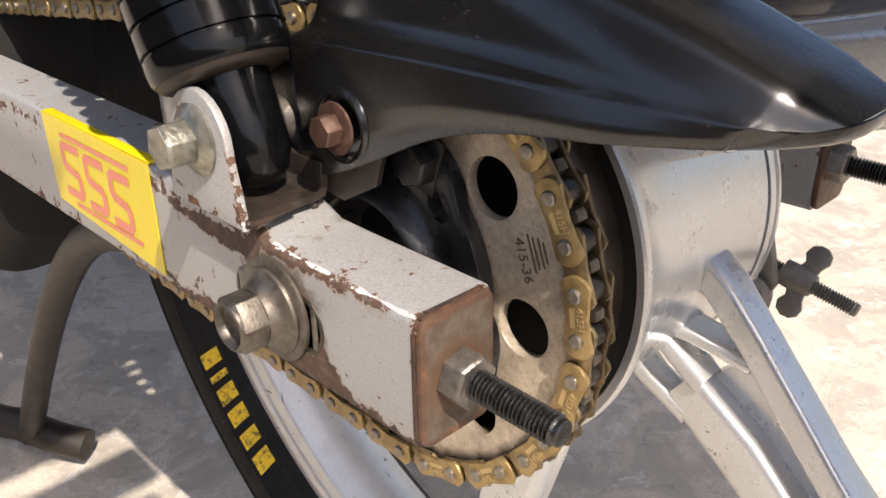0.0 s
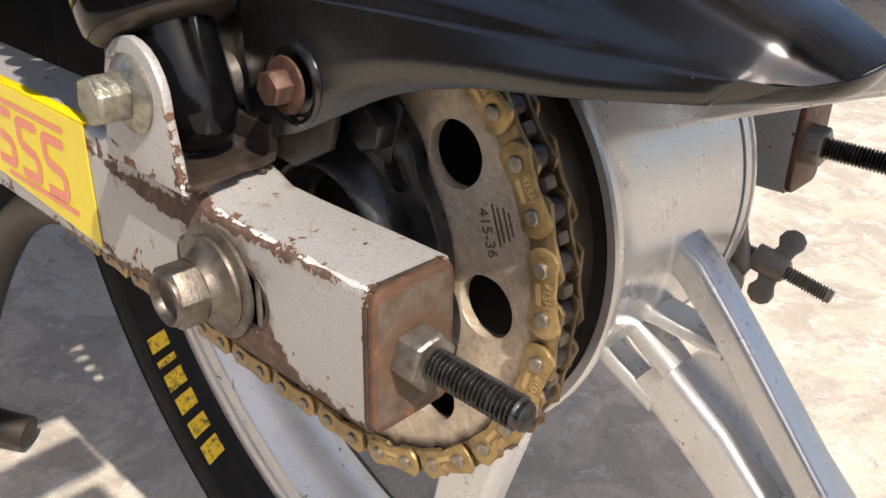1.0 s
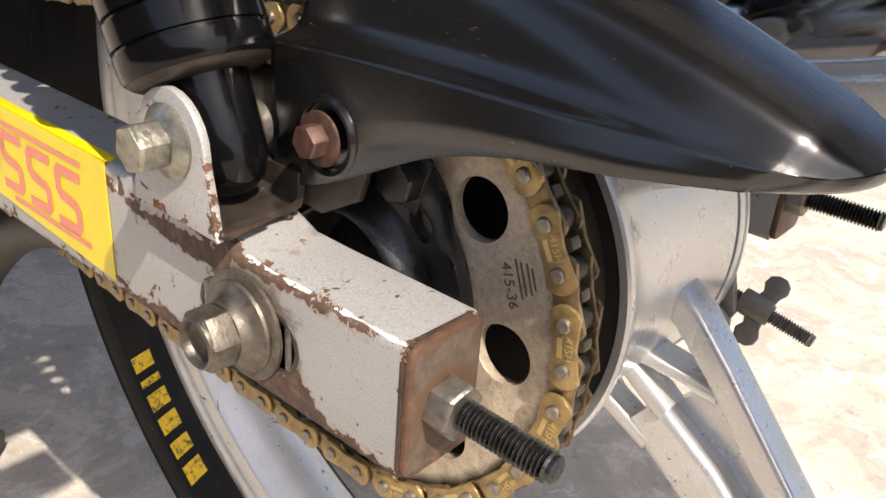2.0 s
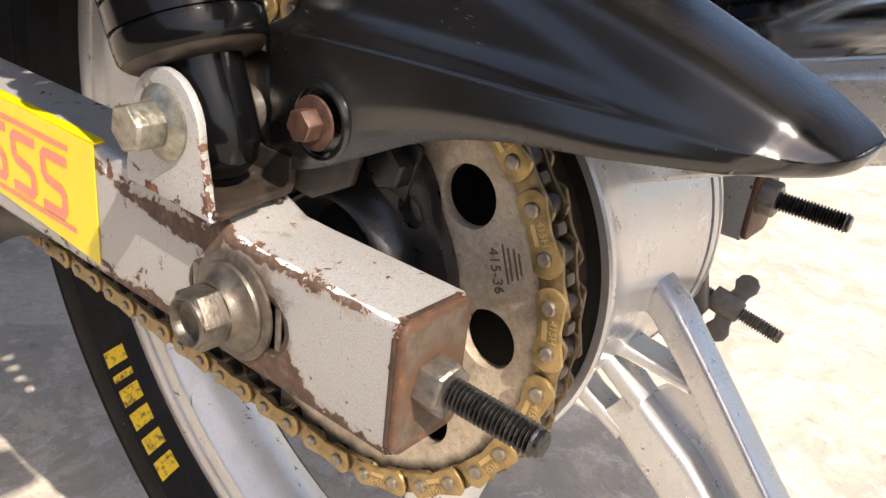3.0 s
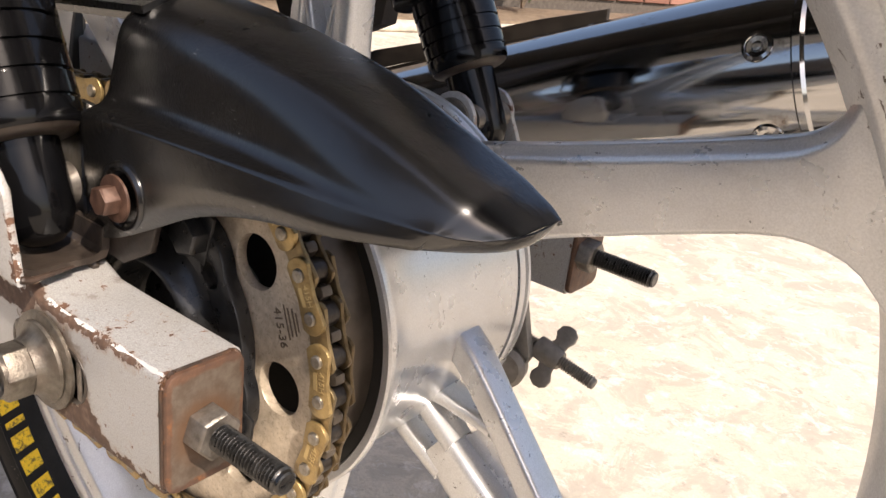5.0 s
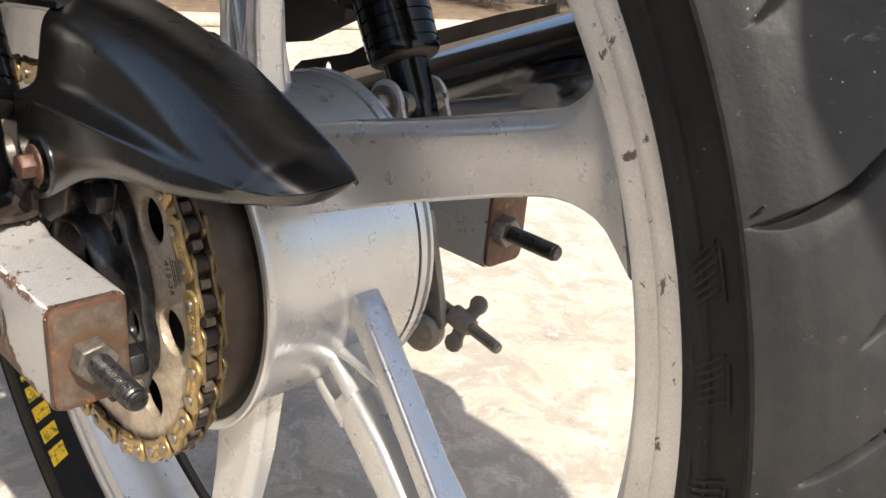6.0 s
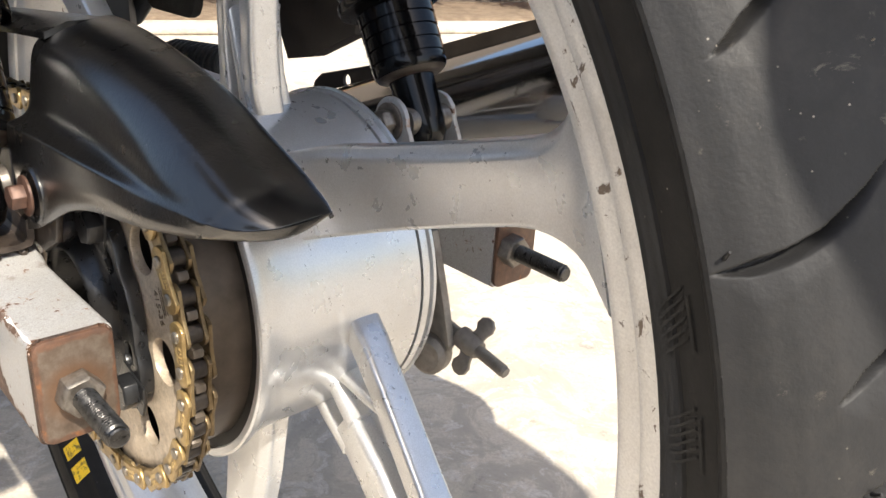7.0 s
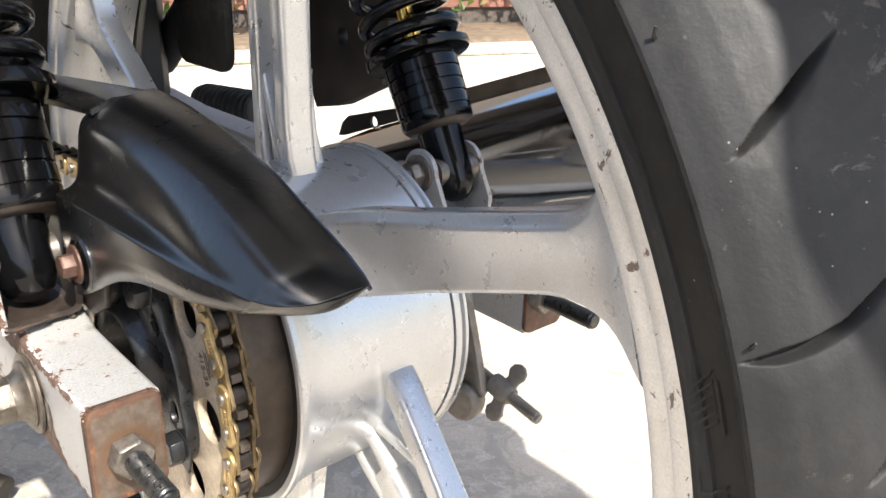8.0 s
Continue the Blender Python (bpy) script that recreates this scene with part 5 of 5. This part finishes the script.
def guard_section(e, c, w, b, t):
    """Points across the guard: lower edge, crease, ledge, upright wall, slanted brow, crest, top and far edge, with small fillets."""
    e, c, w, b, t = (Vector(p) / 1000 for p in (e, c, w, b, t))
    rise = (w - c).z
    k = min(1.0, max(0.0, (rise - 0.0030) / 0.012))
    straight = c + (w - c) * 0.4
    hollow = Vector((c.x + (w.x - c.x) * 0.4, c.y + (w.y - c.y) * 0.78, c.z + rise * 0.13))
    ledge = straight.lerp(hollow, k)
    crown = (b + t) / 2 + Vector((0, 0, 0.0014)) * min(1.0, max(-0.3, ((t - b).length - 0.0165) / 0.006))
    far = t + Vector((0, 0.0045, -0.010)) * min(1.0, (t - e).length / 0.075) ** 2.2
    corners = [(c, 0.0011), (ledge, 0.0050), (w, 0.0060), (b, 0.0042), (crown, 0.0080), (t, 0.0025)]
    path = [e] + [p for p, _ in corners] + [far]
    out = [e, e.lerp(c, 0.5)]
    for i, (p, r) in enumerate(corners, 1):
        d0, d1 = path[i - 1] - p, path[i + 1] - p
        p0 = p + d0 * min(0.42, r / max(d0.length, 1e-6))
        p1 = p + d1 * min(0.42, r / max(d1.length, 1e-6))
        for j in range(6):
            u = j / 5
            out.append(p0 * (1 - u) ** 2 + p * 2 * u * (1 - u) + p1 * u * u)
    return out + [far]


cols = list(zip(*[guard_section(*row) for row in zip(GUARD_EDGE, GUARD_CREASE, GUARD_WALL, GUARD_CREST, GUARD_TOP)]))
lines = [smooth_line(col, 9) for col in cols]
rings = [list(p) for p in zip(*lines)]
bm = loft(rings, False, False)
guard = part("chain_guard", bm, GUARD, bike, "scuffed black plastic chain guard with pointed tip", smooth=0)
for f in guard.data.polygons:
    f.use_smooth = True
thick = guard.modifiers.new("thick", "SOLIDIFY")
thick.thickness = 0.0013
thick.offset = -1.0
# thin rim that folds under along the nose
upper = smooth_line([Vector(p) / 1000 for p in ((109.5, 31.8, 369.0), (113.6, 33, 369.0), (118.7, 36, 368.7), (122.4, 40, 368.8), (126.6, 45, 369.6), (128.6, 50, 370.5), (129.1, 55.5, 371.2), (129.1, 61, 372.0))], 6)
lower = smooth_line([Vector(p) / 1000 for p in ((106.4, 30.5, 363.9), (109.3, 33, 364.0), (113, 36, 364.2), (118, 40, 364.6), (123.6, 45, 365.5), (127.3, 50, 367.0), (128.8, 55.5, 369.3), (129.0, 61, 371.9))], 6)
rim = []
for i, (p, q) in enumerate(zip(upper, lower)):
    d = p - q
    out = Vector((0.75, -0.65, 0.0)) * (0.0004 * min(1.0, i / 7 - 0.5, (len(upper) - 1 - i) / 7))
    inner = Vector((-0.0007, 0.0007, 0.0))
    rim.append([p + inner, p + out * 0.2, p - d * 0.3 + out, p - d * 0.8 + out * 0.9, q + out * 0.3, q + inner])
part("rim_edge", loft(rim), GUARD, guard, "rounded lower edge of the tip", 60)
# forward run of the guard over the upper chain
rows = []
for x, z, k in ((-0.30, 0.372, 1.0), (-0.20, 0.388, 1.0), (-0.10, 0.398, 1.0), (-0.03, 0.404, 1.0), (0.000, 0.4065, 0.95)):
    rows.append([Vector((x, 0.034, z - 0.004)), Vector((x, 0.042, z - 0.0005)), Vector((x, 0.058, z)), Vector((x, 0.0635, z - 0.003)), Vector((x, 0.0650, z - 0.012)), Vector((x, 0.0630, z - 0.012)), Vector((x, 0.0615, z - 0.004)), Vector((x, 0.057, z - 0.0022)), Vector((x, 0.042, z - 0.003)), Vector((x, 0.034, z - 0.0062))])
part("front_strip", loft(rows), GUARD, guard, "dusty forward strip of the guard")
GB = Vector((0.0060, 0.0202, 0.3488))
part("bolt_boss", lathe([(0.0074, -0.004), (0.0112, -0.004), (0.0108, -0.0004), (0.0100, 0.0004), (0.0091, 0.0004), (0.0083, -0.0002), (0.0078, -0.0008)], 40, True, m=near(GB.x, GB.y + 0.0012, GB.z)), GUARD, guard, "raised moulded ring")
part("guard_washer", lathe([(0.002, 0.0), (0.0070, 0.0), (0.0073, 0.0003), (0.0072, 0.0010), (0.0062, 0.0013), (0.002, 0.0013)], 36, True, m=near(GB.x, GB.y, GB.z)), RUST_BOLT, guard, "rusty red washer")
part("guard_bolt", hexagon(0.0080, 0.0048, near(GB.x, GB.y - 0.0013, GB.z, 12), 0, 0.14), RUST_BOLT, guard, "rusty red hexagon bolt")

# silencer on the far side
SIL_D = Vector((math.cos(radians(19.7)), 0.0, math.sin(radians(19.7))))
SIL_C = Vector((0.112, 0.3000, 0.3867))
silm = frame_to(SIL_C, SIL_D)
SIL_R = 0.0432
silencer = part("silencer", lathe([(0.0, -0.42), (0.026, -0.42), (0.0400, -0.36), (SIL_R, -0.30), (SIL_R, 0.0095), (SIL_R + 0.0013, 0.0105), (SIL_R + 0.0013, 0.0135), (SIL_R, 0.0150), (SIL_R, 0.0380), (0.0405, 0.0410), (0.034, 0.0410), (0.033, 0.026), (0.0, 0.026)], 128, m=silm), CHROME, bike, "polished steel silencer with rust stains")
for along, up in ((-0.004, 22.0), (-0.004, -32.0)):
    nrm = silm.to_3x3() @ (Matrix.Rotation(radians(-up), 4, "Z") @ (silm.to_3x3().inverted() @ Vector((0, -1, 0))))
    c = SIL_C + SIL_D * along + nrm * SIL_R
    part("rivet", lathe([(0, 0.0014), (0.0020, 0.0012), (0.0026, 0.0002), (0.0046, 0.0004), (0.0052, 0.0013), (0.0066, 0.0009), (0.0070, -0.0006)], 28, m=frame_to(c, nrm)), CHROME, silencer, "round rivet")
tab = [(-0.236, 0.3105), (-0.2305, 0.3220), (-0.2220, 0.3285), (-0.165, 0.3440), (-0.150, 0.3520), (-0.090, 0.3700), (-0.030, 0.3905), (0.010, 0.402), (0.010, 0.392), (-0.12, 0.350), (-0.228, 0.312)]
part("hanger_strip", plate(tab, [circle(-0.190, 0.3290, 0.0045, 20)], 0.003, near(0, 0.3040, 0), 0.0005), BROWN_STEEL, silencer, "dark brown hanger strip with a hole")

# things further forward: foot peg, its hanger, frame and engine in the shade
peg = part("foot_peg", tube([(-0.385, 0.262, 0.318), (-0.285, 0.262, 0.326)], 0.0135, 20), RUBBER_BLACK, bike, "ribbed black rubber foot peg")
for k in range(11):
    x = -0.378 + k * 0.0088
    part("rubber_rib", lathe([(0.0132, 0), (0.0150, 0.0010), (0.0150, 0.0036), (0.0132, 0.0046)], 20, True, m=frame_to((x, 0.262, 0.3186 + 0.0088 * k * 0.08), (1, 0, 0.08))), RUBBER_BLACK, peg)
hang = [(-0.155, 0.430), (-0.157, 0.386), (-0.142, 0.358), (-0.117, 0.363), (-0.074, 0.382), (-0.066, 0.430), (-0.080, 0.50), (-0.155, 0.50)]
part("hanger_plate", plate(hang, [circle(-0.112, 0.405, 0.005, 20)], 0.012, near(0, 0.2320, 0), 0.0012), BROWN_STEEL, bike, "dark brown frame bracket with a hole")
flap = round_rect(-0.214, 0.382, -0.148, 0.480, 0.012, 6)
part("rubber_flap", plate(flap, [], 0.006, near(0, 0.170, 0), 0.0015), RUBBER_BLACK, bike, "black rubber flap")
part("frame_rail", tube(smooth_line([(-0.36, 0.215, 0.36), (-0.26, 0.216, 0.43), (-0.12, 0.218, 0.50), (0.05, 0.219, 0.56)], 6), 0.013, 16), MATT_BLACK, bike, "black frame tube")
engine_rings = []
for x, k in ((-0.95, 0.8), (-0.90, 1.0), (-0.40, 1.0), (-0.335, 0.95), (-0.315, 0.82)):
    engine_rings.append([Vector((x, 0.112 + (y - 0.112) * k, 0.37 + (z - 0.37) * k)) for y, z in round_rect(0.000, 0.17, 0.215, 0.62, 0.03, 5)])
part("engine_block", loft(engine_rings), ENGINE_AND_SHADE_BLACK, bike, "dark shaded engine casing")
# stand leg at the near front
stand_line = smooth_line([(-0.130, 0.018, 0.276), (-0.170, 0.019, 0.262), (-0.212, 0.020, 0.236), (-0.262, 0.020, 0.188), (-0.322, 0.020, 0.116), (-0.385, 0.020, 0.032)], 6)
stand = part("stand", tube(stand_line, 0.0085, 16), BROWN_STEEL, bike, "dark brown bent steel stand leg")
part("stand_foot", tube(smooth_line([(-0.440, -0.006, 0.046), (-0.410, 0.006, 0.040), (-0.388, 0.018, 0.040), (-0.368, 0.032, 0.032), (-0.350, 0.046, 0.027)], 5), 0.0115, 12), BROWN_STEEL, stand)

# tail of the machine, unseen above the view; outline fitted to cast shade
tail_rings = []
for x, y0, y1, z0, z1 in ((-0.95, -0.070, 0.350, 0.60, 0.78), (0.030, -0.060, 0.345, 0.630, 0.78), (0.060, -0.056, 0.215, 0.640, 0.77), (0.116, -0.054, 0.185, 0.655, 0.76), (0.290, -0.052, 0.186, 0.665, 0.75), (0.340, -0.052, 0.212, 0.665, 0.75),
                          (0.352, -0.044, 0.217, 0.665, 0.75), (0.362, 0.002, 0.220, 0.665, 0.75), (0.393, -0.001, 0.227, 0.665, 0.75), (0.404, -0.0045, 0.230, 0.665, 0.75), (0.424, -0.0145, 0.230, 0.665, 0.75), (0.437, -0.0185, 0.230, 0.665, 0.75),
                          (0.452, -0.0195, 0.229, 0.665, 0.74), (0.472, -0.0185, 0.226, 0.665, 0.74), (0.493, -0.018, 0.224, 0.666, 0.73), (0.520, -0.018, 0.215, 0.668, 0.72), (0.545, -0.006, 0.200, 0.670, 0.715), (0.560, 0.030, 0.170, 0.672, 0.71)):
    inset = min(0.055, (y1 - y0) * 0.25)
    tail_rings.append([Vector((x, y + (0.020 if x > 0.05 else 0.040), z)) for y, z in ((y0, z0), ((y0 + y1) / 2, z0 - 0.004), (y1, z0), (y1 - 0.004, z0 + 0.012), (y1 - inset, z1), ((y0 + y1) / 2, z1 + 0.01), (y0 + inset * 0.5, z1), (y0 + 0.002, z0 + 0.012))])
part("seat_tail", loft(tail_rings), MATT_BLACK, bike, "black seat and tail section, unseen, shaped to cast shade")
# unseen slats added to cast the broken shade on the ground at left
slats = new("shadow_slats")
slats.parent = bike
for x0, x1, y1 in ((-0.06, 0.108, -0.128), (0.140, 0.182, -0.136), (0.198, 0.262, -0.150)):
    part("shadow_slat", block(x0, -0.235, 0.612, x1, y1 + 0.040, 0.622, 0.003), MATT_BLACK, slats)
# small blocker out of view, added on an arm to shade the hub
blocker_rings = []
for u, k in ((0.0, 0.5), (0.12, 0.9), (0.4, 1.0), (0.75, 0.95), (0.95, 0.6), (1.0, 0.2)):
    blocker_rings.append([Vector((0.366 + 0.0125 * k * math.cos(radians(a)), 0.002 - 0.062 * u, 0.668 + 0.013 * k * math.sin(radians(a)))) for a in range(0, 360, 24)])
blocker = part("hub_shade_blocker", loft(blocker_rings), MATT_BLACK, bike, "small unseen black blocker added to shade the hub")
part("blocker_arm", tube([(0.362, -0.002, 0.668), (0.352, 0.008, 0.690), (0.345, 0.040, 0.70)], 0.005, 10), MATT_BLACK, blocker)
# mudguard out of view, added to keep sky light off the tyre
fender = []
for x, z in ((-0.22, 0.560), (-0.10, 0.600), (0.05, 0.622), (0.20, 0.628), (0.34, 0.624), (0.46, 0.640)):
    fender.append([Vector((x, 0.107 + 0.078 * math.cos(radians(a)), z + 0.022 * math.sin(radians(a)))) for a in range(0, 181, 15)] +
                  [Vector((x, 0.107 + 0.075 * math.cos(radians(a)), z - 0.003 + 0.022 * math.sin(radians(a)))) for a in range(180, -1, -15)])
part("mudguard", loft(fender), MATT_BLACK, bike, "black mudguard over the tyre, added unseen to block the sky")

# ---- plain wall added unseen behind the viewer to close the yard and darken reflections ----
PLASTER = Mat("dark_brown_plaster", rough=0.9)
PLASTER = PLASTER.base(PLASTER.ramp(PLASTER.noise(4, 7, 0.65), [(0.3, (0.060, 0.050, 0.042)), (0.7, (0.115, 0.098, 0.083))])).bump(PLASTER.noise(60, 6), 0.4, 0.004).m
tagged(part("unseen_wall", block(-9.0, -1.62, GROUND_Z, 5.0, -1.42, 0.80, 0.02), PLASTER, None), "plain dark brown plaster wall added unseen behind the viewer", "wall", kind="structure")

# ---- background: kerb, bed, brick wall, shrubs ----
bed_dir = Vector((0.30, 0.95, 0)).normalized()
bed_out = Vector((-0.95, 0.30, 0)).normalized()
bed_at = Vector((-2.49, 0.7, GROUND_Z))


def bed_pose(s, o, z=0.0):
    m = Matrix((bed_dir, bed_out, (0, 0, 1))).transposed().to_4x4()
    m.translation = bed_at + bed_dir * s + bed_out * o + Vector((0, 0, z))
    return m


tagged(part("kerb", moved(block(-3.0, 0.0, 0.0, 5.0, 0.12, 0.035, 0.012), bed_pose(0, 0)), CONCRETE, None), "low pale concrete kerb beside the yard", "kerb", kind="structure")
tagged(part("flower_bed", moved(block(-3.0, 0.121, 0.0, 5.0, 0.70, 0.045, 0.02), bed_pose(0, 0)), SOIL, None), "strip of dry brown garden soil", "soil", kind="structure")
wall = tagged(part("garden_wall", moved(block(-3.0, 0.74, 0.0, 5.0, 0.90, 1.60, 0.01), bed_pose(0, 0)), MORTAR, None), "red-brown brick garden wall", "wall", kind="structure")
brick_me = mesh_from(block(-0.108, -0.012, -0.033, 0.108, 0.012, 0.033, 0.004, 1), "brick", BRICK, 0)
for row in range(8):
    for col in range(26):
        b = part("brick", brick_me, None, wall)
        b.matrix_local = bed_pose(-1.4 + col * 0.228 + (0.114 if row % 2 else 0), 0.735, 0.14 + row * 0.076)


def shrub(s, o, height, seed):
    rnd = random.Random(seed)
    stems, leaves = [], bmesh.new()
    root = bed_pose(s, o, 0.07).translation
    for k in range(6):
        a = rnd.uniform(0, 6.28)
        tip = root + Vector((math.cos(a) * height * 0.4, math.sin(a) * height * 0.4, height * rnd.uniform(0.7, 1.0)))
        mid = (root + tip) / 2 + Vector((rnd.uniform(-0.04, 0.04), rnd.uniform(-0.04, 0.04), height * 0.1))
        line = smooth_line([root, mid, tip], 5)
        stems.append(tube(line, [0.009 * (1 - i / 14) for i in range(len(line))], 7))
        for _ in range(90):
            p = line[rnd.randrange(3, len(line))] + Vector((rnd.gauss(0, 0.07), rnd.gauss(0, 0.07), rnd.gauss(0, 0.06)))
            d = Vector((rnd.gauss(0, 1), rnd.gauss(0, 1), rnd.gauss(0, 0.6))).normalized()
            w = d.orthogonal().normalized() * 0.013
            ln = d * rnd.uniform(0.035, 0.065)
            up = d.cross(w).normalized() * 0.006
            v = [leaves.verts.new(q) for q in (p, p + ln * 0.4 + w + up, p + ln, p + ln * 0.4 - w + up)]
            leaves.faces.new((v[0], v[1], v[2]))
            leaves.faces.new((v[0], v[2], v[3]))
    ob = tagged(part("shrub", merge(*stems), BARK, None), "small green garden shrub in dry soil", "shrub", "garden shrubs")
    part("foliage", leaves, LEAF, ob, "", 0)


for i, (s, o, h) in enumerate(((-0.3, 0.4, 0.5), (0.35, 0.45, 0.35), (0.9, 0.35, 0.6), (1.5, 0.45, 0.4), (2.1, 0.4, 0.5), (2.8, 0.45, 0.6))):
    shrub(s, o, h, 40 + i)
